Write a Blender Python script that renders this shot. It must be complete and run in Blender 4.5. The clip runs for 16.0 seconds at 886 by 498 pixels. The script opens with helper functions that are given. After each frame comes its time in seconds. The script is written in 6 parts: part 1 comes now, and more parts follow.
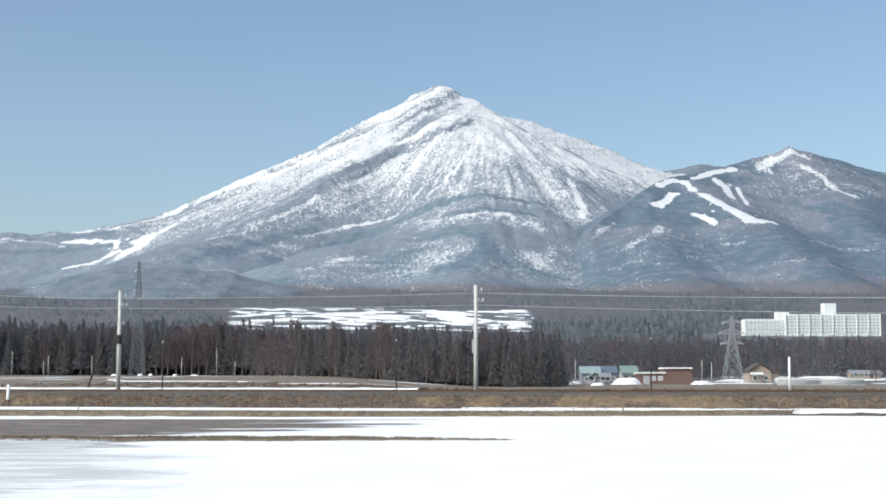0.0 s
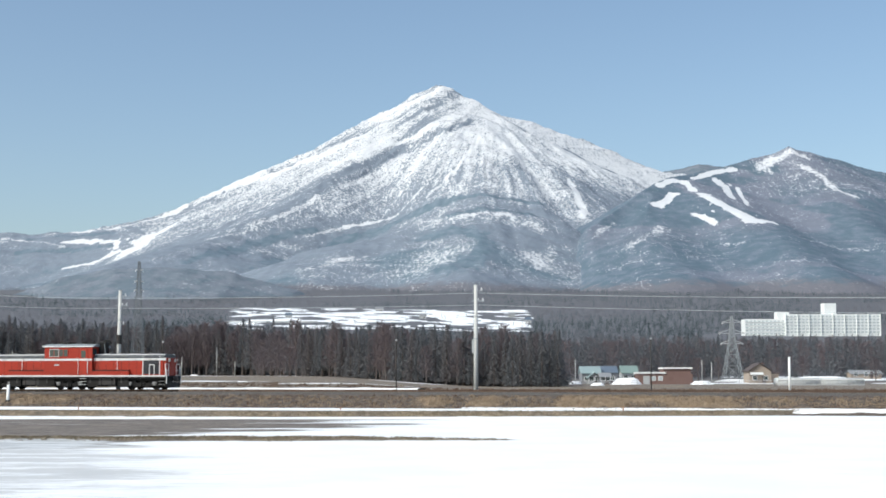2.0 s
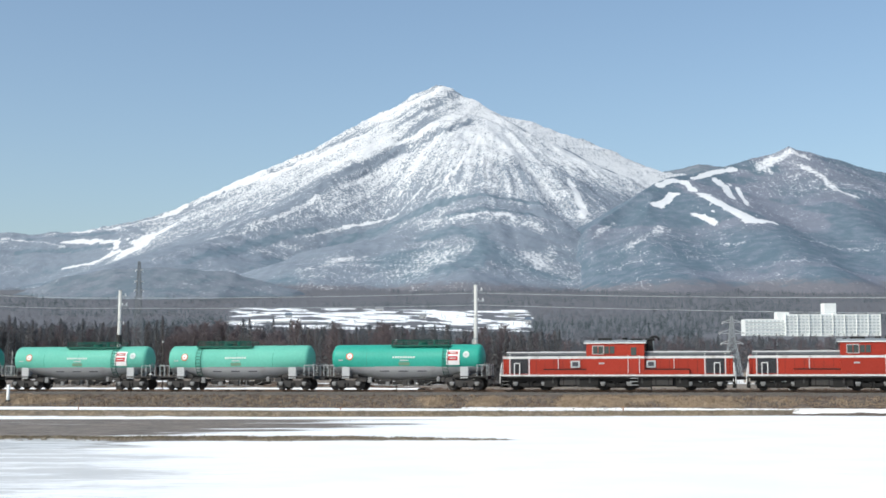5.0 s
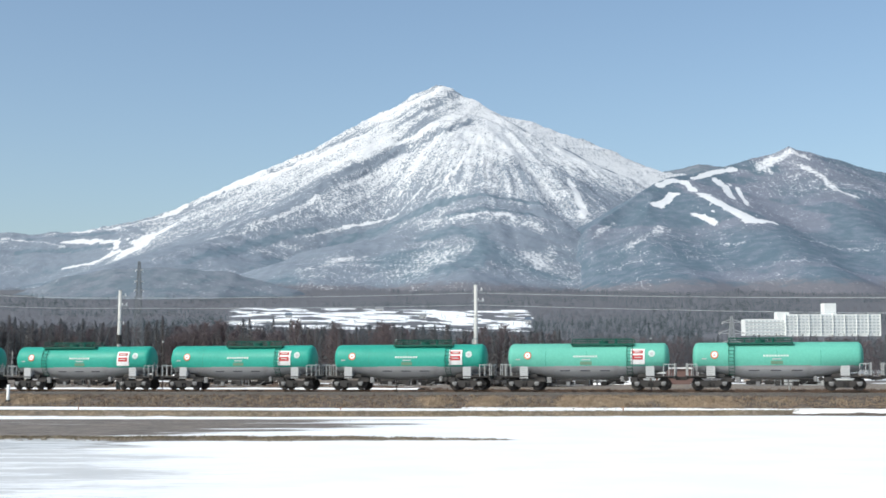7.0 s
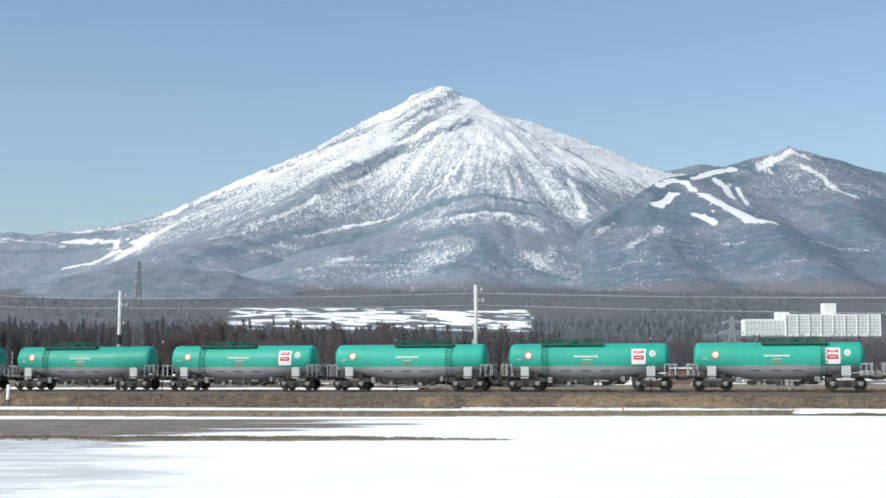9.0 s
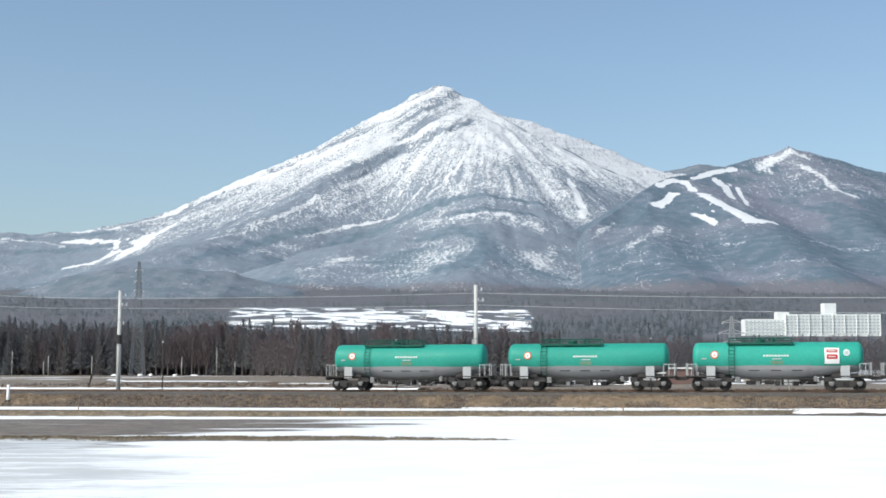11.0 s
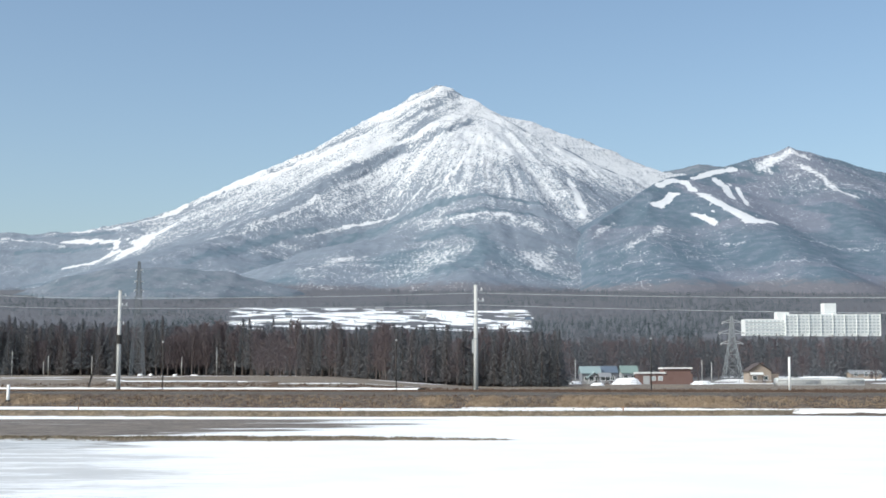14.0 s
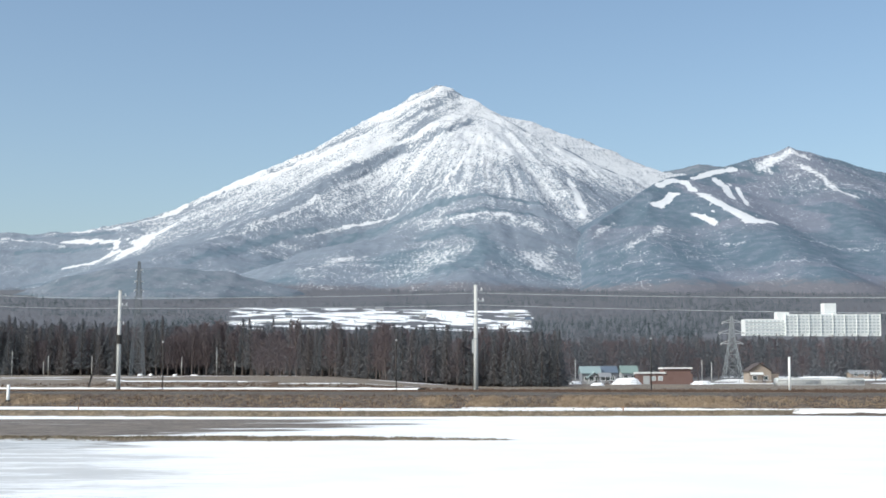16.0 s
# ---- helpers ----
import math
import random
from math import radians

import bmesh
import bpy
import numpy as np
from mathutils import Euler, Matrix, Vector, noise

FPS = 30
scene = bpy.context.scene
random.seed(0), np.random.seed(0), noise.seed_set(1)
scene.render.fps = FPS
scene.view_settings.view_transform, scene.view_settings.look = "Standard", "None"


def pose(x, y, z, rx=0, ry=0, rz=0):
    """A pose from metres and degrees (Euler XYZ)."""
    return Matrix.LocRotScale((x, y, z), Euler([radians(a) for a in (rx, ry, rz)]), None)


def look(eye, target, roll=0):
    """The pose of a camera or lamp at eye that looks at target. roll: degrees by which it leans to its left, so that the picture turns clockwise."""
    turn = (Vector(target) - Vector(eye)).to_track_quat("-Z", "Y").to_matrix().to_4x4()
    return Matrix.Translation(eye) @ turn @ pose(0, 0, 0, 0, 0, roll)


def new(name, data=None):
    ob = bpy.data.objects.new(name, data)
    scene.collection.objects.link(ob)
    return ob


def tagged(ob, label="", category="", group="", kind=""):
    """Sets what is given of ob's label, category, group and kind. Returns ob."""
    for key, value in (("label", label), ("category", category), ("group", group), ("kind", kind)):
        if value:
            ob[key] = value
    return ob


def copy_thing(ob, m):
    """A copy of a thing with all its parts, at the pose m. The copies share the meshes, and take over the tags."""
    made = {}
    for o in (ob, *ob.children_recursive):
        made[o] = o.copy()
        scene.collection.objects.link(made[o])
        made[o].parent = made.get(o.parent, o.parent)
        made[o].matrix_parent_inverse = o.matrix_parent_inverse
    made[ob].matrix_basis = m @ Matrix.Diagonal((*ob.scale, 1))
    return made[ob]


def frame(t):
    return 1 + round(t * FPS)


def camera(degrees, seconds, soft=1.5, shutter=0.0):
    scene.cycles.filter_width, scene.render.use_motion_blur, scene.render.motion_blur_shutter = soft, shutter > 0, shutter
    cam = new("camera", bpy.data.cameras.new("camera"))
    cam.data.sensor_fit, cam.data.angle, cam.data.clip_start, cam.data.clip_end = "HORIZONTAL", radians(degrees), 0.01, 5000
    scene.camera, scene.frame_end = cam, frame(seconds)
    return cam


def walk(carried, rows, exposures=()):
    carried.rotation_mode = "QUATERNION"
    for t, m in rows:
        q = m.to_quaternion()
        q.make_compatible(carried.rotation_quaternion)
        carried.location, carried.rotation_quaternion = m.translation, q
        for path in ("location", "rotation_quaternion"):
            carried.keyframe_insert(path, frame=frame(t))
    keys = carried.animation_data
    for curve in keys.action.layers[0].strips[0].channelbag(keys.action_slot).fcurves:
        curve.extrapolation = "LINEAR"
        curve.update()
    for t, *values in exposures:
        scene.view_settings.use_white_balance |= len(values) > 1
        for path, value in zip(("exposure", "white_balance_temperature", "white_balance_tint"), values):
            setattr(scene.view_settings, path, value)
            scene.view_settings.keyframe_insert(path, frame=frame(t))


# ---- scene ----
cam = camera(36.18, 16.0, soft=1.7)
EYE = (0.0, 0.0, 2.2)
walk(cam, [(0.0, pose(*EYE, 95.592)), (16.0, pose(*EYE, 95.592))], exposures=[(0.0, 0.0, 6380.0, 4.5), (16.0, 0.0, 6380.0, 4.5)])

# ---- light: clear spring sky, sun high behind the viewer's left shoulder ----
SUN_EL, SUN_AZ = 42.0, 234.0  # azimuth clockwise from +y
world = bpy.data.worlds.new("sky")
scene.world = world
world.use_nodes = True
wn = world.node_tree.nodes
sky = wn.new("ShaderNodeTexSky")
sky.sky_type = 'NISHITA'
sky.sun_disc = False
sky.sun_elevation = radians(SUN_EL)
sky.sun_rotation = radians(SUN_AZ)
sky.altitude = 500
sky.air_density, sky.dust_density, sky.ozone_density = 1.0, 3.2, 0.9
wn["Background"].inputs["Strength"].default_value = 0.157
world.node_tree.links.new(sky.outputs[0], wn["Background"].inputs["Color"])
sun_data = bpy.data.lights.new("sun", 'SUN')
sun_data.energy, sun_data.angle, sun_data.color = 3.4, radians(0.5), (1.0, 0.96, 0.9)
sun = new("sun", sun_data)
toward = Vector((math.sin(radians(SUN_AZ)) * math.cos(radians(SUN_EL)), math.cos(radians(SUN_AZ)) * math.cos(radians(SUN_EL)), math.sin(radians(SUN_EL))))
sun.matrix_world = look(toward * 300, (0, 0, 0))


# ---- noise on arrays ----
def lattice(ix, iy, seed):
    h = (ix.astype(np.int64) * 374761393 + iy.astype(np.int64) * 668265263 + seed * 1442695041) & 0xFFFFFFFF
    h = ((h ^ (h >> 13)) * 1274126177) & 0xFFFFFFFF
    h = ((h ^ (h >> 16)) * 2246822519) & 0xFFFFFFFF
    return ((h ^ (h >> 15)) & 0xFFFFFF) / float(0xFFFFFF)


def vnoise(x, y, seed=0):
    ix, iy = np.floor(x), np.floor(y)
    fx, fy = x - ix, y - iy
    fx, fy = fx * fx * (3 - 2 * fx), fy * fy * (3 - 2 * fy)
    a, b = lattice(ix, iy, seed), lattice(ix + 1, iy, seed)
    c, d = lattice(ix, iy + 1, seed), lattice(ix + 1, iy + 1, seed)
    return (a + (b - a) * fx) * (1 - fy) + (c + (d - c) * fx) * fy


def fbm(x, y, octaves=4, seed=0, gain=0.5):
    total, amp, norm = 0.0, 1.0, 0.0
    for k in range(octaves):
        total = total + amp * vnoise(x, y, seed + 17 * k)
        norm += amp
        x, y, amp = x * 2.03 + 3.7, y * 2.03 - 1.3, amp * gain
    return total / norm


def ridged(x, y, octaves=4, seed=0):
    total, amp, norm = 0.0, 1.0, 0.0
    for k in range(octaves):
        total = total + amp * (1 - np.abs(2 * vnoise(x, y, seed + 29 * k) - 1))
        norm += amp
        x, y, amp = x * 2.1 + 5.1, y * 2.1 + 2.3, amp * 0.5
    return total / norm


def smooth(a, b, x):
    """0 at a, 1 at b, eased between; a may be the greater."""
    t = np.clip((x - a) / (b - a), 0, 1)
    return t * t * (3 - 2 * t)


def sheet(name, X, Y, Z, attrs, material):
    """A grid of heights as one mesh; attrs: name and array pairs stored on its points."""
    rows, cols = X.shape
    co = np.stack([X, Y, Z], -1).reshape(-1, 3).astype(np.float32)
    i = np.arange(rows * cols).reshape(rows, cols)
    quads = np.stack([i[:-1, :-1], i[:-1, 1:], i[1:, 1:], i[1:, :-1]], -1).reshape(-1, 4)
    me = bpy.data.meshes.new(name)
    me.from_pydata(co, [], quads)
    for key, values in attrs:
        layer = me.attributes.new(key, 'FLOAT', 'POINT')
        layer.data.foreach_set("value", np.ascontiguousarray(values, dtype=np.float32).ravel())
    me.polygons.foreach_set("use_smooth", np.ones(len(me.polygons), dtype=bool))
    me.materials.append(material)
    me.update()
    return new(name, me)


# ---- materials ----
class Nodes:
    """A small writer of node materials."""

    def __init__(self, name):
        self.material = bpy.data.materials.new(name)
        self.material.use_nodes = True
        self.tree = self.material.node_tree
        self.shader = self.tree.nodes["Principled BSDF"]

    def put(self, kind):
        return self.tree.nodes.new(kind)

    def link(self, a, b):
        self.tree.links.new(a, b)

    def attribute(self, name):
        node = self.put("ShaderNodeAttribute")
        node.attribute_name = name
        return node.outputs["Fac"]

    def place(self, scale=(1, 1, 1), own=False):
        source = self.put("ShaderNodeTexCoord").outputs["Object"] if own else self.put("ShaderNodeNewGeometry").outputs["Position"]
        m = self.put("ShaderNodeMapping")
        m.inputs["Scale"].default_value = scale
        self.link(source, m.inputs["Vector"])
        return m.outputs["Vector"]

    def noise(self, scale, detail=4.0, where=None, rough=0.55):
        n = self.put("ShaderNodeTexNoise")
        n.inputs["Scale"].default_value, n.inputs["Detail"].default_value = scale, detail
        n.inputs["Roughness"].default_value = rough
        if where is not None:
            self.link(where, n.inputs["Vector"])
        return n.outputs["Fac"]

    def math(self, op, a, b=0.5, clamp=False):
        n = self.put("ShaderNodeMath")
        n.operation, n.use_clamp = op, clamp
        for k, value in enumerate((a, b)):
            if isinstance(value, (int, float)):
                n.inputs[k].default_value = value
            else:
                self.link(value, n.inputs[k])
        return n.outputs[0]

    def ramp(self, fac, lo, hi, a=0.0, b=1.0):
        n = self.put("ShaderNodeMapRange")
        n.interpolation_type = 'SMOOTHSTEP'
        self.link(fac, n.inputs["Value"])
        for key, value in (("From Min", lo), ("From Max", hi), ("To Min", a), ("To Max", b)):
            n.inputs[key].default_value = value
        return n.outputs["Result"]

    def mix(self, fac, a, b):
        n = self.put("ShaderNodeMix")
        n.data_type = 'RGBA'
        for socket, value in ((n.inputs["Factor"], fac), (n.inputs["A"], a), (n.inputs["B"], b)):
            if isinstance(value, (int, float)):
                socket.default_value = value
            elif isinstance(value, tuple):
                socket.default_value = (*value, 1.0)
            else:
                self.link(value, socket)
        return n.outputs["Result"]

    def bump(self, height, strength=0.4, distance=0.02):
        n = self.put("ShaderNodeBump")
        n.inputs["Strength"].default_value, n.inputs["Distance"].default_value = strength, distance
        self.link(height, n.inputs["Height"])
        self.link(n.outputs["Normal"], self.shader.inputs["Normal"])

    def finish(self, colour, rough=0.6, metal=0.0, spec=0.5):
        for socket, value in (("Base Color", colour), ("Roughness", rough), ("Metallic", metal), ("Specular IOR Level", spec)):
            s = self.shader.inputs[socket]
            if isinstance(value, (int, float)):
                s.default_value = value
            elif isinstance(value, tuple):
                s.default_value = (*value, 1.0)
            else:
                self.link(value, s)
        return self.material


def paint(name, colour, rough=0.5, dirt=(0.12, 0.10, 0.08), amount=0.35, scale=1.2, metal=0.0, vary=0.0):
    """A worn coat: grain, grime in patches and, where wanted, a shift from piece to piece."""
    n = Nodes(name)
    where = n.place(own=True)
    fine, broad = n.noise(scale * 14, 5, where), n.noise(scale, 4, where)
    lighter = tuple(min(1.0, c * 1.18 + 0.01) for c in colour)
    base = n.mix(fine, tuple(c * 0.86 for c in colour), lighter)
    col = n.mix(n.ramp(broad, 0.5, 0.78, 0.0, amount), base, dirt)
    if vary:
        shift = n.put("ShaderNodeHueSaturation")
        n.link(n.math('MULTIPLY_ADD', n.put("ShaderNodeObjectInfo").outputs["Random"], vary), shift.inputs["Value"])
        shift.inputs["Value"].links[0].from_node.inputs[2].default_value = 1.0 - vary / 2
        n.link(col, shift.inputs["Color"])
        col = shift.outputs["Color"]
    n.bump(fine, 0.15, 0.004)
    return n.finish(col, n.ramp(broad, 0.3, 0.8, rough * 0.85, min(1.0, rough * 1.25)), metal, 0.5 if metal else 0.22)


def mountain_material(name, hazed_snow, wood, conifer, grain):
    n = Nodes(name)
    where = n.place()
    snow, dark = n.attribute("snow"), n.attribute("dark")
    speck = n.noise(grain, 3, where, 0.7)
    blot = n.noise(grain * 0.22, 3, where, 0.6)
    tall = n.noise(1.0, 3, n.place((grain * 1.1, grain * 0.12, grain * 0.36)), 0.65)
    jitter = n.math('ADD', n.math('MULTIPLY', speck, 1.9), n.math('ADD', n.math('MULTIPLY', blot, 0.4), n.math('MULTIPLY', tall, 0.7)))
    total = n.math('ADD', snow, n.math('MULTIPLY', n.math('SUBTRACT', jitter, 1.5), 1.35))
    cover = n.ramp(total, 0.27, 0.75)
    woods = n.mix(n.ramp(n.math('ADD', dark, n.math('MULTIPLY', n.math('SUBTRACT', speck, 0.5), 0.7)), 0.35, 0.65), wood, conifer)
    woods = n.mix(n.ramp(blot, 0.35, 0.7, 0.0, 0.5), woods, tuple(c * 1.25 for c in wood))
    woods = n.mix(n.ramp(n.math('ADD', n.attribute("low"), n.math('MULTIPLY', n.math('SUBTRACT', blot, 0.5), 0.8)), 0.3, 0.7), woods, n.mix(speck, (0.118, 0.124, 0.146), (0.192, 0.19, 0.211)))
    n.bump(n.math('ADD', speck, blot), 0.3, 4.0)
    return n.finish(n.mix(cover, woods, hazed_snow), 0.85, 0.0, 0.15)


# distance haze put into these colours: dulled snow, pale blue-grey woods and conifers
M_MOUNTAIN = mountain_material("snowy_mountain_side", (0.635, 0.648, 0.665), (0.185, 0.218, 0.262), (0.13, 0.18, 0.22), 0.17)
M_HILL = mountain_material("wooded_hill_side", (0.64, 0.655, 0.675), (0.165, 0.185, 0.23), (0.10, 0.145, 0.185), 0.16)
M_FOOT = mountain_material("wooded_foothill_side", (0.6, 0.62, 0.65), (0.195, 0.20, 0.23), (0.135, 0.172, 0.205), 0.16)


def ground_material():
    n = Nodes("field_ground")
    where = n.place()
    snow, wet, grass, wood = (n.attribute(k) for k in ("snow", "wet", "grass", "wood"))
    fine, mid = n.noise(3.0, 6, where, 0.7), n.noise(0.25, 5, where)
    streak = n.noise(1.0, 9, n.place((0.34, 1.15, 1.0)), 0.75)
    furrow = n.noise(1.0, 7, n.place((0.9, 2.6, 1.0)), 0.85)
    mud = n.mix(n.ramp(n.math('ADD', n.math('MULTIPLY', fine, 0.25), n.math('ADD', n.math('MULTIPLY', streak, 0.35), n.math('MULTIPLY', furrow, 0.4))), 0.40, 0.58), (0.05, 0.042, 0.037), (0.27, 0.235, 0.205))
    straw = n.mix(n.ramp(fine, 0.3, 0.7), (0.15, 0.12, 0.085), (0.34, 0.27, 0.18))
    earth = n.mix(n.ramp(n.math('ADD', grass, n.math('SUBTRACT', mid, 0.5)), 0.3, 0.7), mud, straw)
    # floor of the distant woods, its grey-blue carrying painted haze
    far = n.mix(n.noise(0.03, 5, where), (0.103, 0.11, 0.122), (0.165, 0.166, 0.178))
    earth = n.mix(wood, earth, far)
    slush = n.mix(n.ramp(streak, 0.35, 0.65), (0.37, 0.385, 0.39), (0.70, 0.715, 0.725))
    earth = n.mix(n.ramp(n.math('ADD', wet, n.math('SUBTRACT', streak, 0.5)), 0.3, 0.75), earth, slush)
    crust = n.mix(n.ramp(mid, 0.3, 0.7), (0.84, 0.86, 0.88), (0.92, 0.93, 0.94))
    damp = n.ramp(n.math('ADD', wet, n.math('MULTIPLY', n.math('SUBTRACT', furrow, 0.5), 2.2)), 0.1, 0.8, 0.0, 0.8)
    crust = n.mix(damp, crust, (0.48, 0.485, 0.48))
    jitter = n.math('MULTIPLY', n.math('SUBTRACT', n.math('ADD', n.math('MULTIPLY', streak, 0.55), n.math('MULTIPLY', furrow, 0.45)), 0.5), 1.6)
    cover = n.ramp(n.math('ADD', snow, jitter), 0.34, 0.66)
    n.bump(n.math('ADD', fine, n.math('MULTIPLY', mid, 2.0)), 0.35, 0.05)
    return n.finish(n.mix(cover, earth, crust), n.ramp(wet, 0.2, 0.9, 0.85, 0.6), 0.0, 0.25)


M_GROUND = ground_material()

# ---- the track's line: a straight that comes nearer to the viewer towards +x ----
TURN = -13.51
ALONG = Vector((math.cos(radians(TURN)), math.sin(radians(TURN)), 0))
FAR_SIDE = Vector((-ALONG.y, ALONG.x, 0))
MID = Vector((0.0, 103.2, 1.6))  # rail top at the middle of the view


def by_track(s, off, z=0.0):
    """The place s metres along the track, off metres beyond its middle, z above the rail."""
    v = MID + ALONG * s + FAR_SIDE * off
    return Vector((v.x, v.y, MID.z + z))


# ---- ground: one sheet from behind the viewer to the foot of the mountains ----
def fan_height(x, y):
    w = 1 - smooth(-26, 12, x * 260 / np.maximum(y, 60))
    z = 1.45 + 0.3 * w - 0.6 * (1 - w) * smooth(112, 175, y) + (0.003 + 0.0058 * w) * np.clip(y - 120, 0, 240)
    e = np.minimum(np.maximum(y - 360, 0), 2050) - 0.04 * np.maximum(y - 2410, 0)
    return z + (0.038 * e + 2.0e-5 * e * e)


def field_edge(x):
    """Where the field ends at the step up to the track's bank."""
    return 86.7 + 0.0896 * x + 0.00547 * np.clip(x, -40, 0) ** 2 + 0.0015 * np.clip(x, 0, 40) ** 2


def ground_height(x, y):
    off = (x - MID.x) * FAR_SIDE.x + (y - MID.y) * FAR_SIDE.y
    z = 0.32 * smooth(0, 0.7, y - field_edge(x) - 0.4 * (fbm(x * 0.3, y * 0, 3, 5) - 0.5))
    z = np.where(off > 0, np.maximum(z, z + (fan_height(x, y) - z) * smooth(2, 12, off)), z)
    dike = np.exp(-((y - 51.6 - 0.01 * x) / 0.55) ** 2) * (1 - smooth(-4.0, 4.5, x))
    z = z + 0.13 * dike * (0.7 + 0.6 * fbm(x * 0.9, y * 0.9, 2, 8))
    near = y < 88
    return z + np.where(near, 0.03 * (fbm(x * 0.5, y * 0.5, 3, 4) - 0.5), 0.12 * (fbm(x * 0.2, y * 0.2, 3, 3) - 0.5) * smooth(5, 20, off))


def make_ground():
    def spread(first, step, ratio, end):
        out, v = [], first
        while v < end:
            out.append(v)
            step *= ratio
            v += step
        return out + [end]
    side = spread(45.3, 0.3, 1.08, 118) + list(np.arange(124, 420, 6.0)) + spread(430, 8, 1.15, 3200)
    xs = np.array([-v for v in reversed(side)] + list(np.arange(-45, 45.01, 0.3)) + side)
    ys = np.array([-3000, -1200, -500, -200, -80, -30, -10, 0, 8, 14, 18] + list(np.arange(20, 122, 0.36)) + spread(122.5, 0.5, 1.035, 1100) + list(np.arange(1108, 1860, 8.0)) + spread(1880, 20, 1.06, 4900))
    X, Y = np.meshgrid(xs, ys)
    Z = ground_height(X, Y)
    off = (X - MID.x) * FAR_SIDE.x + (Y - MID.y) * FAR_SIDE.y
    n1 = fbm(X * 0.10, Y * 0.45, 4, 11) - 0.5
    n2 = fbm(X * 0.25, Y * 0.9, 4, 12) - 0.5
    edge = field_edge(X)
    snow = np.ones_like(X)
    # thawed paddy between the two dikes
    lo = 57.0 + 0.42 * (X + 15) + 6 * n1
    thaw = smooth(-1.5, 2.5, Y - lo) * (1 - smooth(80.0, 81.2, Y + 2 * n2)) * (1 - smooth(-16, 4, X + 22 * n1))
    thaw = np.maximum(thaw, 0.9 * smooth(53, 54, Y) * (1 - smooth(57, 80, Y)) * (1 - smooth(-19, -12, X + 10 * n1)))
    # wet ice in front of the nearer dike
    ice = (1 - smooth(-12.5, -8.0, X + 7 * n1)) * (1 - smooth(50.8, 51.3, Y)) * smooth(43.5, 46.5, Y + 4 * n2)
    mottle = fbm(X * 0.4, Y * 1.1, 5, 14)
    dike = np.exp(-((Y - 51.6 - 0.01 * X) / (0.75 - 0.35 * smooth(-6, 3, X))) ** 2) * (1 - smooth(1.0, 5.0, X + 3 * n2))
    bank = smooth(-0.3, 0.0, Y - edge) * (1 - smooth(0.9 + 2.6 * smooth(6, -16, X), 1.3 + 2.9 * smooth(6, -16, X), Y - edge + 1.4 * n2)) * (1 - smooth(23, 27, X))
    beyond = smooth(1.0, 2.0, off)
    snow = snow - 1.0 * thaw - 1.1 * ice - 1.7 * dike - 1.2 * bank
    # beyond the line: brown fields with thin drifts, then the snow-covered farms on the slope
    drift = 0.95 * smooth(0.57, 0.66, fbm(X * 0.03, Y * 0.09, 3, 21)) * (Y < 420) * (Y > 150) * np.clip(smooth(10, -10, X) + smooth(320, 340, Y), 0, 1)
    bearing = X / np.maximum(Y, 1) + 0.02 * (fbm(Y / 60, X / 200, 2, 33) - 0.5)
    farm = smooth(1140, 1170, Y) * (1 - smooth(1740, 1800, Y + 160 * (fbm(X / 90, Y * 0, 2, 32) - 0.5))) * smooth(-0.16, -0.15, bearing) * (1 - smooth(0.06, 0.068, bearing))
    farm = farm * smooth(0.46, 0.54, fbm(X / 26 + Y / 140, Y / 48, 4, 31))
    snow = np.where(off > 0, snow * (1 - beyond) + beyond * np.maximum(drift, farm * 1.2), snow)
    damp = smooth(4.0, -3.0, X + 0.24 * Y + 7 * n1) * (Y < 51.2) * smooth(14, 24, Y) * (0.4 + 0.5 * smooth(0.36, 0.62, mottle))
    wet = np.maximum(ice * 0.9, damp) + 0.5 * thaw * smooth(-0.1, 0.2, n1) * smooth(64, 74, Y)
    grass = np.where(off > 0, 0.45, 0.25) + 0.5 * dike + 0.35 * bank
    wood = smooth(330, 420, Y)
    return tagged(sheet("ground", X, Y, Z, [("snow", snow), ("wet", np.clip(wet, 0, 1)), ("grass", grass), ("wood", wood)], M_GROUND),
                  "thawing snow-covered paddy fields with muddy brown patches", "ground", kind="structure")


make_ground()


# ---- mountains: ridgelines with flanks, cut by gullies ----
def seg_fields(X, Y, line):
    """Height along the nearest part of a ridge, and the distance from it."""
    best = np.full(X.shape, 1e9)
    high = np.zeros(X.shape)
    for (x0, y0, z0), (x1, y1, z1) in zip(line[:-1], line[1:]):
        dx, dy = x1 - x0, y1 - y0
        t = np.clip(((X - x0) * dx + (Y - y0) * dy) / (dx * dx + dy * dy), 0, 1)
        d = np.hypot(X - x0 - t * dx, Y - y0 - t * dy)
        better = d < best
        best = np.where(better, d, best)
        high = np.where(better, z0 + t * (z1 - z0), high)
    return high, best


def blurred(Z, n):
    """Heights averaged over n grid steps each way, twice."""
    for _ in range(2):
        for axis in (0, 1):
            pad = [(n, n) if k == axis else (0, 0) for k in (0, 1)]
            c = np.cumsum(np.pad(Z, pad, mode='edge'), axis=axis)
            c = np.insert(c, 0, 0, axis=axis)
            w = 2 * n + 1
            Z = (np.take(c, range(w, c.shape[axis]), axis) - np.take(c, range(0, c.shape[axis] - w), axis)) / w
    return Z


def massif(X, Y, ridges):
    total = None
    for line, slope, power in ridges:
        high, d = seg_fields(X, Y, line)
        z = high - slope * 100 * (d / 100) ** power
        total = z if total is None else np.maximum(total, z) + 14 * np.exp(-np.abs(total - z) / 14) * 0.5
    return total


